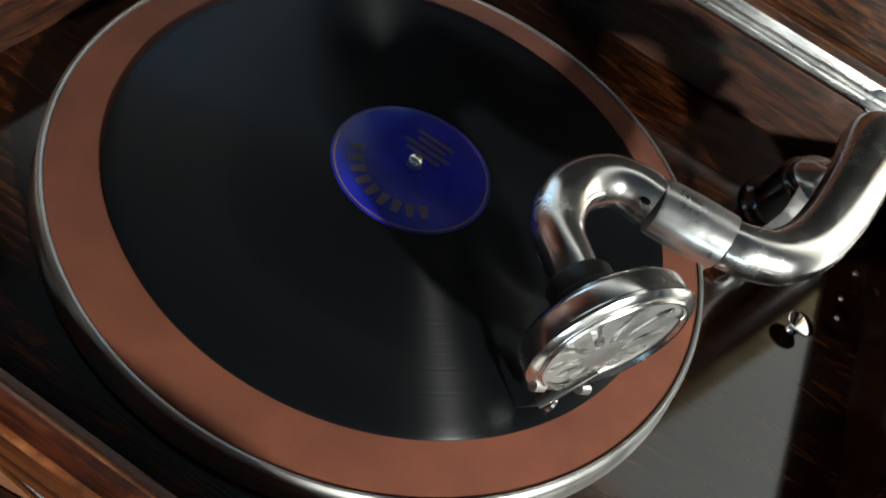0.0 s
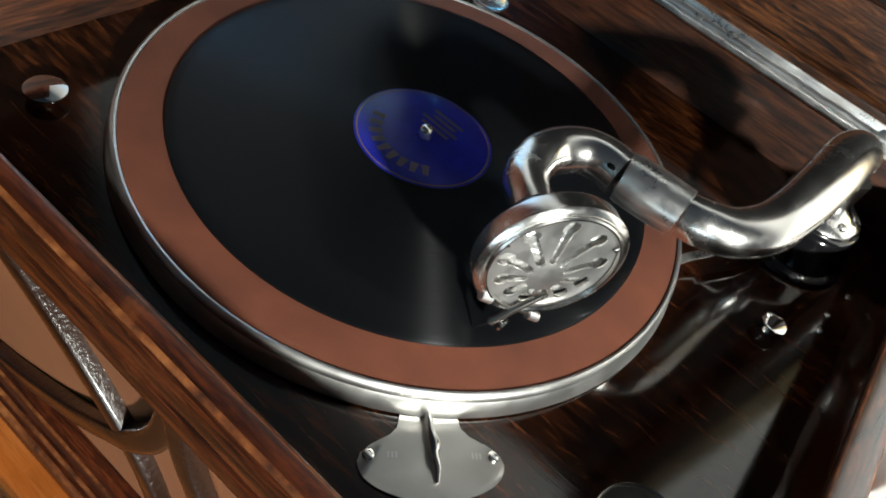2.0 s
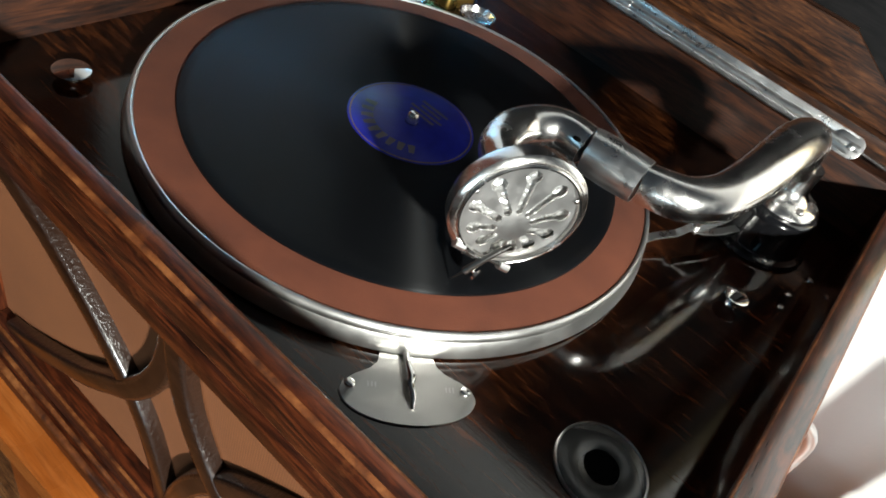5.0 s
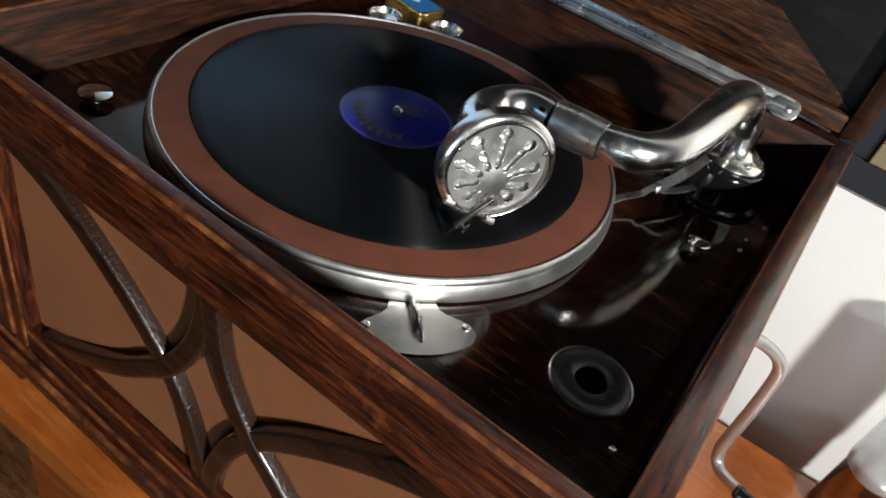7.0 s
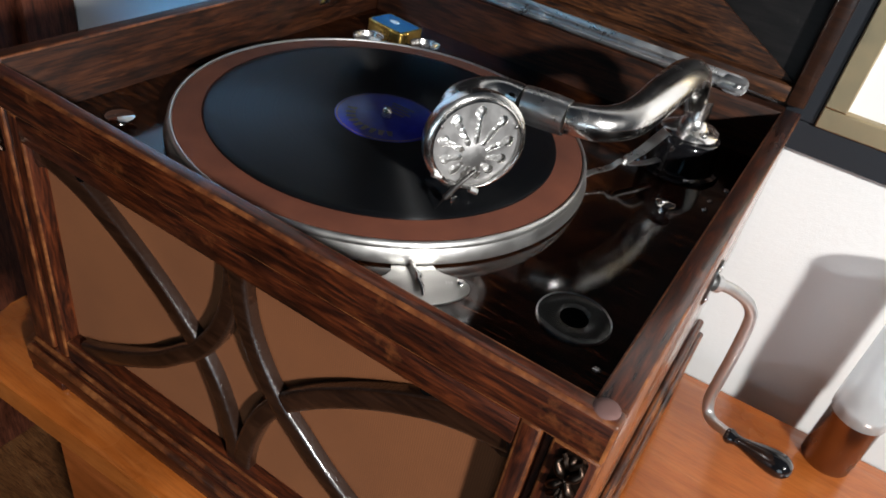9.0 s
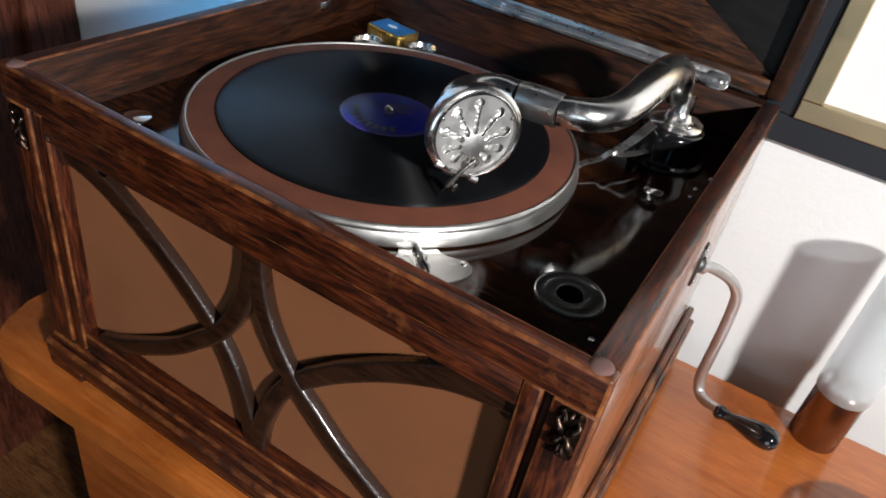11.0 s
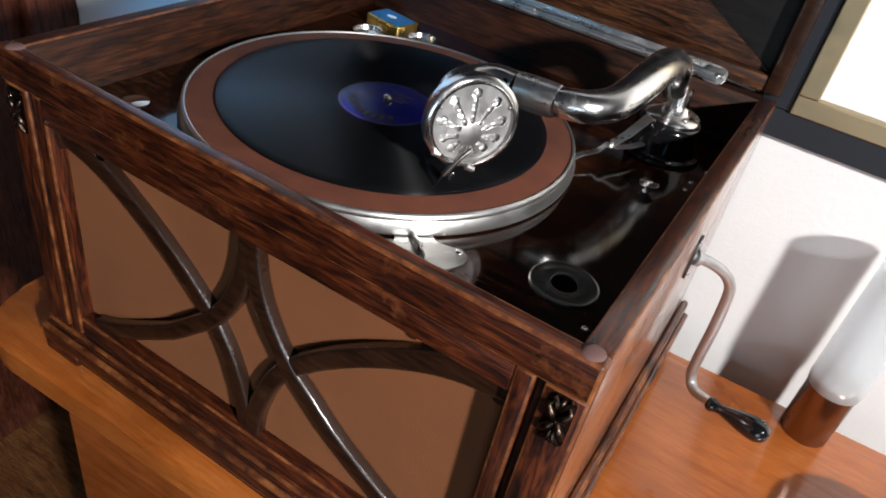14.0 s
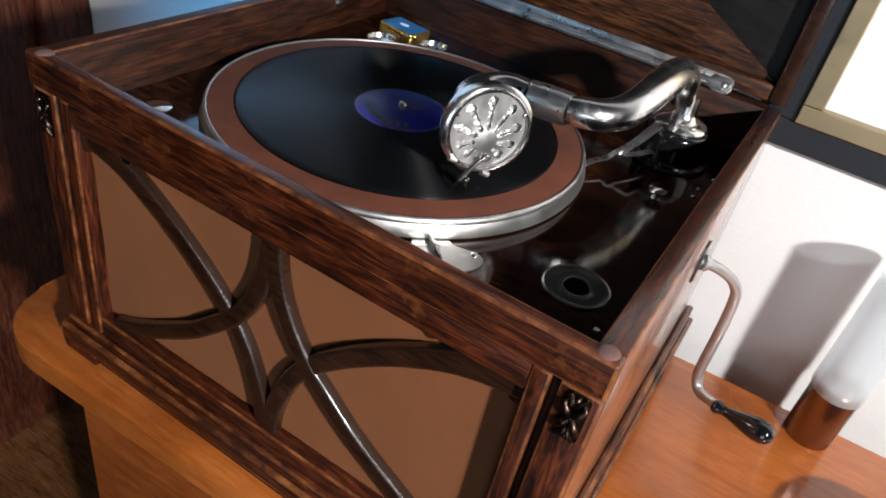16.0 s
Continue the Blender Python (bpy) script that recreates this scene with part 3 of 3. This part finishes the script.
part("crank_knob", lathe([(0, -0.003), (0.0052, -0.003), (0.0062, -0.001), (0.0062, 0.0015), (0.0052, 0.003), (0.0044, 0.006), (0.0046, 0.010), (0.0064, 0.018), (0.0086, 0.027), (0.0098, 0.035), (0.0096, 0.041), (0.0078, 0.0455), (0.0042, 0.0485), (0, 0.0493)], 36, KA, KB - KA), black_paint, crank, "turned black wooden knob")
plate_m = Matrix.Translation((X1 + 0.0002, 0.0496, -0.0414)) @ Matrix.Rotation(radians(90), 4, "Y")
esc = part("crank_escutcheon", slab(rounded(-0.0190, 0.0190, -0.0075, 0.0075, 0.0070, 6), plate_m, 0.0018, 0.0005), dark_steel, crank, "dark steel plate round the crank socket")
for z in (-0.0145, 0.0145):
    part("screw", lathe([(0.0021, 0), (0.0019, 0.0007), (0.0010, 0.0012), (0, 0.0013)], 12, plate_m @ Vector((z, 0, 0.0018)), (1, 0, 0)), nickel, esc)
part("crank_collar", lathe([(0, 0.0), (0.0066, 0.0), (0.0066, 0.0040), (0.0058, 0.0050), (0, 0.0050)], 24, (X1 + 0.0016, 0.0522, -0.0421), (0.77, 0.57, -0.29)), steel, crank)

# turntable
plat = part("turntable", lathe([(0.0, -0.0045), (0.1470, -0.0045), (0.1474, -0.0022), (0.1484, -0.0018), (0.1496, -0.0024), (0.1505, -0.0040), (0.1506, -0.0054), (0.1504, -0.0062), (0.1510, -0.0072), (0.1532, -0.0142), (0.1528, -0.0153), (0.1500, -0.0156), (0.0, -0.0156)], 160), rim_nickel, gram, "nickel-rimmed turntable platter")
part("felt_mat", lathe([(0.0, -0.0044), (0.0, -0.0030), (0.1460, -0.0026), (0.1470, -0.0030), (0.1471, -0.0044)], 128), felt, plat, "red-brown felt turntable mat")
part("spindle", lathe([(0.0036, -0.004), (0.0036, 0.0038), (0.0030, 0.0056), (0.0015, 0.0066), (0, 0.0068)], 20), nickel, plat)

# speed plate under the platter's edge
sp = Matrix.Translation((0.1165, -0.1245, ZD)) @ Matrix.Rotation(radians(45.5), 4, "Z")
outline = [(0.030 * math.cos(t), 0.0150 * math.sin(t) - 0.0015) for t in np.linspace(math.pi, 2 * math.pi, 30)]
outline += [(0.0285, 0.0025), (0.0235, 0.0065), (0.0165, 0.0095), (0.0130, 0.0130), (0.0120, 0.0200), (-0.0120, 0.0200), (-0.0130, 0.0130), (-0.0165, 0.0095), (-0.0235, 0.0065), (-0.0285, 0.0025)]
plate = part("speed_plate", slab(outline, sp, 0.0012, 0.0004), nickel_dull, gram, "oval nickel speed-dial plate with two screws")
for u in (-0.0255, 0.0255):
    p = sp @ Vector((u, 0.0015, 0.0011))
    part("screw", dome(*p, 0.0026, 0.0014), nickel, plate)
lever = [(*(sp @ Vector(v)), r) for v, r in (((-0.0010, 0.0195, 0.0040), 0.0016), ((-0.0006, 0.0115, 0.0042), 0.0017), ((0.0006, 0.0055, 0.0038), 0.0026), ((0.0000, 0.0010, 0.0040), 0.0019), ((0.0012, -0.0035, 0.0032), 0.0015), ((0.0010, -0.0095, 0.0017), 0.0008))]
part("speed_lever", tube(lever, 12, 5), nickel, plate)
for u in (-0.018, 0.0165):
    for k in range(3):
        bm = block(u + 0.0016 * k, u + 0.0016 * k + 0.0007, 0.0005, 0.0030, 0.00125, 0.00135)
        bm.transform(sp)
        part("dial_mark", bm, steel, plate)

# needle escutcheon
part("needle_plate", lathe([(0.0082, -0.004), (0.0082, 0.0008), (0.0092, 0.0014), (0.0202, 0.0014), (0.0214, 0.0008), (0.0216, -0.001)], 64, (0.1968, -0.0855, ZD)), plate_black, gram, "black ring plate round the used-needle hole")
part("plate_rim", lathe([(0.0208, 0.0012), (0.0214, 0.0018), (0.0219, 0.0012), (0.0219, 0.0)], 64, (0.1968, -0.0855, ZD)), nickel_dull, gram)
# Flat black disc in place of the shaded hole; the board is uncut.
part("hole_disc", lathe([(0.0085, 0.0009), (0, 0.0009)], 32, (0.1968, -0.0855, ZD)), hole_shade, gram)

# needle cups behind the platter
for x, y in ((-0.1160, 0.1315), (-0.0725, 0.1610)):
    part("needle_cup", lathe([(0, -0.001), (0.010, -0.001), (0.0125, 0.002), (0.0136, 0.0065), (0.0148, 0.0075), (0.0146, 0.0084), (0.0132, 0.0080), (0.0115, 0.0040), (0.006, 0.0015), (0, 0.001)], 40, (x, y, ZD)), nickel, gram, "small nickel needle cup")


def mushroom(x, y, top, r, lean=(0, 0, 1)):
    k = part("stop_knob", lathe([(0, ZD), (0.0034, ZD), (0.0030, ZD + 0.0015), (0.0016, ZD + 0.003), (0.0018, top - 0.002), (0, top - 0.0018)], 16, (x, y, 0)), nickel, gram, "small nickel knob on a stem")
    part("cap", lathe([(0, -0.0016), (r * 0.7, -0.0014), (r, -0.0002), (r * 0.98, 0.0007), (r * 0.8, 0.0012), (0, 0.0016)], 32, (x, y, top), lean), mirror_nickel, k)


mushroom(-0.1303, -0.1256, -0.0118, 0.0098)
mushroom(0.1985, 0.0680, -0.0100, 0.0074)
for x, y in ((0.2220, 0.1120), (0.2220, 0.0960), (0.2230, -0.1140), (0.2275, 0.1385)):
    part("deck_screw", dome(x, y, ZD, 0.0024, 0.0013), nickel, gram)

# brake lever
def ribbon(points, width, thick):
    """A flat strip bent along rows of x, y, z."""
    path = smooth_path([(*p, 0) for p in points], 5)
    bm, rings = bmesh.new(), []
    for i, q in enumerate(path):
        d = Vector((path[min(i + 1, len(path) - 1)] - path[max(i - 1, 0)])[:3])
        side = Vector((d.y, -d.x, 0)).normalized() * width / 2
        c, up = Vector(q[:3]), Vector((0, 0, thick))
        rings.append([bm.verts.new(v) for v in (c - side, c + side, c + side + up, c - side + up)])
    for a, b in zip(rings, rings[1:]):
        for k in range(4):
            bm.faces.new((a[k], a[(k + 1) % 4], b[(k + 1) % 4], b[k]))
    bm.faces.new(rings[0])
    bm.faces.new(rings[-1][::-1])
    return bm


part("brake_lever", ribbon([(0.1390, 0.0570, -0.0100), (0.1425, 0.0650, -0.0085), (0.1500, 0.0780, -0.0070), (0.1545, 0.0840, -0.0020), (0.1600, 0.0910, -0.0045), (0.1680, 0.1050, -0.0055), (0.1740, 0.1200, -0.0060)], 0.0048, 0.0014), nickel_face, gram, "bent nickel brake lever")
part("stop_plate", ribbon([(0.1550, 0.0850, -0.0035), (0.1590, 0.0910, 0.0005), (0.1640, 0.0990, 0.0060), (0.1675, 0.1100, 0.0110), (0.1705, 0.1320, 0.0142)], 0.0080, 0.0012), nickel_face, gram, "bent nickel stop plate beside the arm base")
part("stop_screw", lathe([(0, -0.002), (0.0026, -0.002), (0.0027, 0.0010), (0.0020, 0.0018), (0, 0.0018)], 14, (0.1560, 0.0870, -0.0010)), nickel, gram)

# tone arm
PX, PY = 0.1835, 0.1470
base = part("arm_base", lathe([(0, ZD), (0.0335, ZD), (0.0342, ZD + 0.0015), (0.0330, ZD + 0.0034), (0.0290, ZD + 0.0042), (0.0274, ZD + 0.0062), (0.0268, 0.0085), (0.0258, 0.0118), (0.0235, 0.0135), (0, 0.0135)], 64, (PX, PY, 0)), black_paint, gram, "black lacquered tone-arm base")
for a in (-60, 60, 180):
    part("screw", dome(PX + 0.0302 * math.cos(radians(a)), PY + 0.0302 * math.sin(radians(a)), ZD + 0.0034, 0.0024, 0.0014), nickel, base)
part("arm_flange", lathe([(0, 0.0136), (0.0222, 0.0136), (0.0230, 0.0152), (0.0214, 0.0176), (0.0160, 0.0196), (0.0115, 0.0225), (0.0095, 0.0270), (0.0092, 0.0420), (0, 0.0420)], 48, (PX, PY, 0)), nickel, base)
part("screw", dome(PX + 0.0125, PY - 0.0120, 0.0185, 0.0028, 0.0026), nickel, base)
ARM = [(0.1275, 0.0176, 0.0455, 0.0107), (0.1368, 0.0192, 0.0466, 0.0111), (0.1490, 0.0261, 0.0472, 0.0117), (0.1595, 0.0416, 0.0492, 0.0124), (0.1650, 0.0609, 0.0542, 0.0127), (0.1682, 0.0865, 0.0600, 0.0131), (0.1702, 0.1117, 0.0622, 0.0133), (0.1725, 0.1273, 0.0606, 0.0131), (0.1745, 0.1367, 0.0550, 0.0126), (0.1762, 0.1415, 0.0461, 0.0115), (0.1795, 0.1446, 0.0347, 0.0100)]
arm = part("tone_arm", tube(ARM, 40, 10), nickel, gram, "curved nickel-plated tone arm")
COLLAR = [(0.0955, 0.0150, 0.0442, 0.0112), (0.0975, 0.0153, 0.0443, 0.0122), (0.1100, 0.0160, 0.0448, 0.0126), (0.1225, 0.0170, 0.0452, 0.0122), (0.1268, 0.0173, 0.0453, 0.0120)]
part("collar", tube(COLLAR, 40, 6), nickel_face, arm)
GOOSE = [(0.0945, 0.0148, 0.0447, 0.0112), (0.0835, 0.0148, 0.0450, 0.0110), (0.0738, 0.0109, 0.0445, 0.0109), (0.0660, 0.0005, 0.0432, 0.0109), (0.0638, -0.0121, 0.0427, 0.0108), (0.0677, -0.0265, 0.0425, 0.0102), (0.0758, -0.0365, 0.0436, 0.0095), (0.0825, -0.0428, 0.0437, 0.0092)]
goose = part("goose_neck", tube(GOOSE, 36, 10), nickel, arm)
# Black dome standing for a dark screw hole in the arm.
part("screw_hole_dot", dome(0.0905, 0.0060, 0.0508, 0.0022, 0.0012), hole_shade, arm)

# sound box
SC, SN = Vector((0.1031, -0.0606, 0.0453)), Vector((0.765, -0.642, 0.060)).normalized()
SU = (Vector((0, 0, 1)) - SN * SN.z).normalized()
SX = SU.cross(SN)
SB = Matrix((SX.to_4d(), SU.to_4d(), SN.to_4d(), (0, 0, 0, 1))).transposed()
SB.translation = SC
for i in range(3):
    SB[3][i] = 0
R = 0.0305
box_ = part("sound_box", lathe([(0, -0.0125), (0.024, -0.0125), (0.0285, -0.0110), (R, -0.0088), (R + 0.0004, -0.0080), (R + 0.0004, -0.0020), (R + 0.0009, -0.0014), (R + 0.0009, -0.0002), (R - 0.0002, 0.0008), (R - 0.0016, 0.0014), (R - 0.0026, 0.0008), (R - 0.0030, -0.0010), (R - 0.0036, -0.0072), (0.006, -0.0076), (0, -0.0076)], 96, SC, SN), nickel, gram, "round nickel sound box with a pierced face")
part("rubber_back", lathe([(0, -0.0275), (0.0112, -0.0275), (0.0126, -0.0255), (0.0128, -0.0200), (0.0150, -0.0185), (0.0150, -0.0120), (0, -0.0120)], 48, SC, SN), rubber, box_, "black rubber back mount")


def face_plate():
    """A dished plate with eleven slots fanning from a hub below its middle, each with a round outer end."""
    bm = bmesh.new()
    n, ro, hub = 11, R - 0.0024, Vector((0.0, -0.0075))
    r0 = 0.0072

    def reach(a, radius):
        d = Vector((math.cos(a), math.sin(a)))
        k = hub.dot(d)
        return -k + math.sqrt(k * k - hub.dot(hub) + radius * radius)

    def spot(a, r):
        p = hub + r * Vector((math.cos(a), math.sin(a)))
        return bm.verts.new(SB @ Vector((p.x, p.y, 0.0004 + 0.0022 * math.exp(-(((p - hub).length) / 0.0085) ** 2) - 0.0008 * (1 - (p.length / ro) ** 2))))

    for k in range(n):
        a0 = math.pi / 2 + 2 * math.pi * k / n  # the middle of a petal's right slot
        a1 = a0 + 2 * math.pi / n
        prev = None
        for i in range(45):
            f = i / 44
            row = []
            for j in range(7):
                g = j / 6
                end = [reach(a, 0.0236) for a in (a0, a1)]
                a = a0 + (a1 - a0) * g
                r = r0 + (reach(a, ro) - r0) * f
                half = []
                for e in end:
                    wide = min(0.0036, 0.0022 + 0.08 * (e - r0))
                    c = e - wide
                    neck = 0.0018
                    if r <= r0 or r >= e:
                        half.append(0.0)
                    elif r < c:
                        half.append(max(math.sqrt(max(0.0, wide * wide - (r - c) ** 2)), min((r - r0) * 1.6, neck + 0.0004 * (r - r0) / max(1e-4, c - r0))))
                    else:
                        half.append(math.sqrt(max(0.0, wide * wide - (r - c) ** 2)))
                lo, hi = a0 + half[0] / r, a1 - half[1] / r
                row.append(spot(lo + (hi - lo) * g, r))
            if prev:
                for j in range(6):
                    bm.faces.new((prev[j], prev[j + 1], row[j + 1], row[j]))
            prev = row
    ring = [spot(math.pi / 2 + 2 * math.pi * i / 66, r0) for i in range(66)]
    mid = spot(0, 0)
    for i in range(66):
        bm.faces.new((ring[i], ring[(i + 1) % 66], mid))
    bmesh.ops.remove_doubles(bm, verts=bm.verts, dist=1e-5)
    back = bmesh.ops.extrude_face_region(bm, geom=list(bm.faces))
    for v in back["geom"]:
        if isinstance(v, bmesh.types.BMVert):
            v.co -= SN * 0.0008
    return bm


part("inner_dish", lathe([(0, -0.0030), (0.012, -0.0036), (0.0262, -0.0050)], 64, SC, SN), foil, box_, "crinkled bright diaphragm")
part("face_plate", face_plate(), dull_face, box_, "pierced nickel face with slots in a fan")
part("face_bead", lathe([(0.0260, 0.0010), (0.0265, 0.0024), (0.0273, 0.0026), (0.0280, 0.0020), (0.0282, 0.0008)], 96, SC, SN), nickel, box_)
TIP = Vector((0.0920, -0.0746, 0.0003))


def on_box(x, y, z):
    return SB @ Vector((x, y, z))


def rod(a, b, r0, r1, seg=12):
    return tube([(*a, r0), (*b, r1)], seg, 0)


RL, LL, CH, BU = Vector((0.1080, -0.0612, 0.0155)), Vector((0.0911, -0.0785, 0.0256)), Vector((0.0970, -0.0745, 0.0105)), Vector((0.1025, -0.0680, 0.0215))
along = (RL - LL).normalized()
for p in (RL, LL):
    part("lug", rod(p - along * 0.0027, p + along * 0.0027, 0.0022, 0.0022, 16), nickel_face, box_)
part("pivot", rod(LL, RL, 0.0009, 0.0009), dark_steel, box_)
part("stylus_bar", tube([(*on_box(0.002, -0.0165, 0.0026), 0.0012), (*BU, 0.0016), (*CH, 0.0019)], 12, 5), dark_steel, box_)
part("needle", rod(CH, TIP, 0.0008, 0.0002, 8), dark_steel, box_)
part("thumb_screw", lathe([(0, -0.004), (0.0010, -0.004), (0.0010, 0), (0.0034, 0), (0.0034, 0.0012), (0, 0.0012)], 20, CH + along * 0.0050 + Vector((0.0005, 0.001, 0.0006)), along + SN), nickel, box_)
for a in (25, 155):
    part("face_screw", dome(0, 0, 0, 0.0012, 0.0007, 10), nickel, box_).matrix_basis = Matrix.Translation((0, 0, UP)) @ SB @ Matrix.Translation((0.0255 * math.cos(radians(a)), 0.0255 * math.sin(radians(a)), 0.0012)) @ Matrix.Translation((0, 0, -UP))
bm = bmesh.new()
for i in range(120):
    t = 2 * math.pi * i / 120
    m = SB @ Matrix.Rotation(t, 4, "Z") @ Matrix.Translation((R - 0.0002, 0, -0.0086))
    slab([(-0.0002, -0.0004), (0.0003, -0.0002), (0.0003, 0.0002), (-0.0002, 0.0004)], m, 0.0012, bm=bm)
tagged(part("knurling", bm, nickel_dull, box_), kind="stuff")

# ---- the record ----
rec = thing("record", 0, 0, -0.003, "black ten-inch shellac record with a blue label, on the felt mat", "record")
part("disc", lathe([(0.0038, -0.0026), (0.1262, -0.0026), (0.1270, -0.0020), (0.1270, -0.0008), (0.1262, -0.0003), (0.1215, -0.0001), (0.1205, 0.0), (0.0480, 0.0), (0.0470, -0.0003), (0.0038, -0.0003)], 200), shellac, rec)
paper = part("label", lathe([(0.0039, -0.0003), (0.0039, 0.0), (0.0372, 0.0), (0.0375, -0.0002)], 96), label_paper, rec, "deep blue paper label with gold print")
part("label_ring", lathe([(0.0355, 0.0), (0.0356, 0.00012), (0.0362, 0.00012), (0.0363, 0.0)], 96), gold_print, paper)
bm = bmesh.new()
for i in range(9):
    t = radians(200 + 14 * i)
    m = Matrix.Rotation(t, 4, "Z") @ Matrix.Translation((0.026, 0, 0.00008))
    slab([(-0.0035, -0.0022), (0.0035, -0.0014), (0.0035, 0.0014), (-0.0035, 0.0022)], m, 0.00008, bm=bm)
for k, w in enumerate((0.018, 0.024, 0.015, 0.020)):
    slab([(-w / 2, 0.008 + 0.0042 * k), (w / 2, 0.008 + 0.0042 * k), (w / 2, 0.0102 + 0.0042 * k), (-w / 2, 0.0102 + 0.0042 * k)], Matrix.Translation((0, 0, 0.00008)), 0.00008, bm=bm)
part("print", bm, label_print, paper, "unreadable gold print")

# ---- small things ----
tin = thing("needle_tin", -0.115, 0.172, ZD, "small gold-edged needle tin with a blue printed lid", "tin")
tm = Matrix.Translation((-0.1155, 0.1720, ZD)) @ Matrix.Rotation(radians(-9), 4, "Z")
part("base", slab(rounded(-0.0225, 0.0225, -0.0155, 0.0155, 0.003, 4), tm, 0.0080, 0.0006), brass, tin)
part("lid", slab(rounded(-0.0228, 0.0228, -0.0158, 0.0158, 0.0032, 4), tm @ Matrix.Translation((0, 0, 0.0083)), 0.0036, 0.0008), brass, tin)
part("picture", slab(rounded(-0.0205, 0.0205, -0.0135, 0.0135, 0.002, 4), tm @ Matrix.Translation((0, 0, 0.0119)), 0.0002), blue_tin, tin, "blue printed panel")
part("emblem", slab([(-0.002 + 0.006 * math.cos(t), 0.001 + 0.0035 * math.sin(t)) for t in np.linspace(0, 2 * math.pi, 20, endpoint=False)], tm @ Matrix.Translation((0, 0, 0.0121)), 0.0001), white_card, tin)

glass = thing("candle_holder", 0.4045, 0.186, ZB, "frosted glass tube candle holder on a copper-coloured metal foot", "candle holder")
part("foot", lathe([(0, 0), (0.0215, 0), (0.0222, 0.001), (0.0222, 0.069), (0.0210, 0.0705), (0, 0.0705)], 64, (0.4045, 0.186, ZB)), copper, glass, "brushed copper-coloured foot")
part("glass_tube", lathe([(0.0205, 0.0600), (0.0235, 0.0620), (0.0240, 0.066), (0.0240, 0.2000), (0.0232, 0.2010), (0.0222, 0.2000), (0.0222, 0.0720), (0.0, 0.0712)], 64, (0.4045, 0.186, ZB)), frosted, glass, "frosted glass tube")

pic = thing("framed_picture", 0.45, WALL_Y, 0.2, "framed picture with gilded inner moulding and black outer frame", "picture")
PXL, PZB, PXR, PZT = 0.236, -0.003, 0.70, 0.55
for nm, (i0, i1), mat, dep in (("outer_frame", (0.0, 0.026), black_matt, 0.012), ("inner_frame", (0.0262, 0.0435), gold_paint, 0.016)):
    fx = part(nm, bmesh.new(), mat, pic)
    bm = bmesh.new()
    for x0, x1, z0, z1 in ((PXL + i0, PXR - i0, PZB + i0, PZB + i1), (PXL + i0, PXR - i0, PZT - i1, PZT - i0), (PXL + i0, PXL + i1, PZB + i1, PZT - i1), (PXR - i1, PXR - i0, PZB + i1, PZT - i1)):
        block(x0, x1, WALL_Y - dep, WALL_Y - 0.0005, z0 + UP, z1 + UP, 0.0012, bm=bm)
    bm.to_mesh(fx.data)
    bm.free()
part("mount", block(PXL + 0.043, PXR - 0.043, WALL_Y - 0.006, WALL_Y - 0.0005, PZB + 0.043, PZT - 0.043), white_card, pic, "white paper mount")

dish = thing("dish", 0.47, 0.07, ZB, "white china dish with a blue glazed rim", "dish")
part("bowl", lathe([(0, 0.002), (0.025, 0.0), (0.030, 0.003), (0.055, 0.018), (0.064, 0.026), (0.0625, 0.0268), (0.053, 0.0205), (0.029, 0.007), (0, 0.006)], 64, (0.487, 0.047, ZB)), china, dish)
part("rim", lathe([(0.0595, 0.0234), (0.0645, 0.0258), (0.0650, 0.0272), (0.0640, 0.0280), (0.0590, 0.0250)], 64, (0.487, 0.047, ZB)), china_blue, dish)
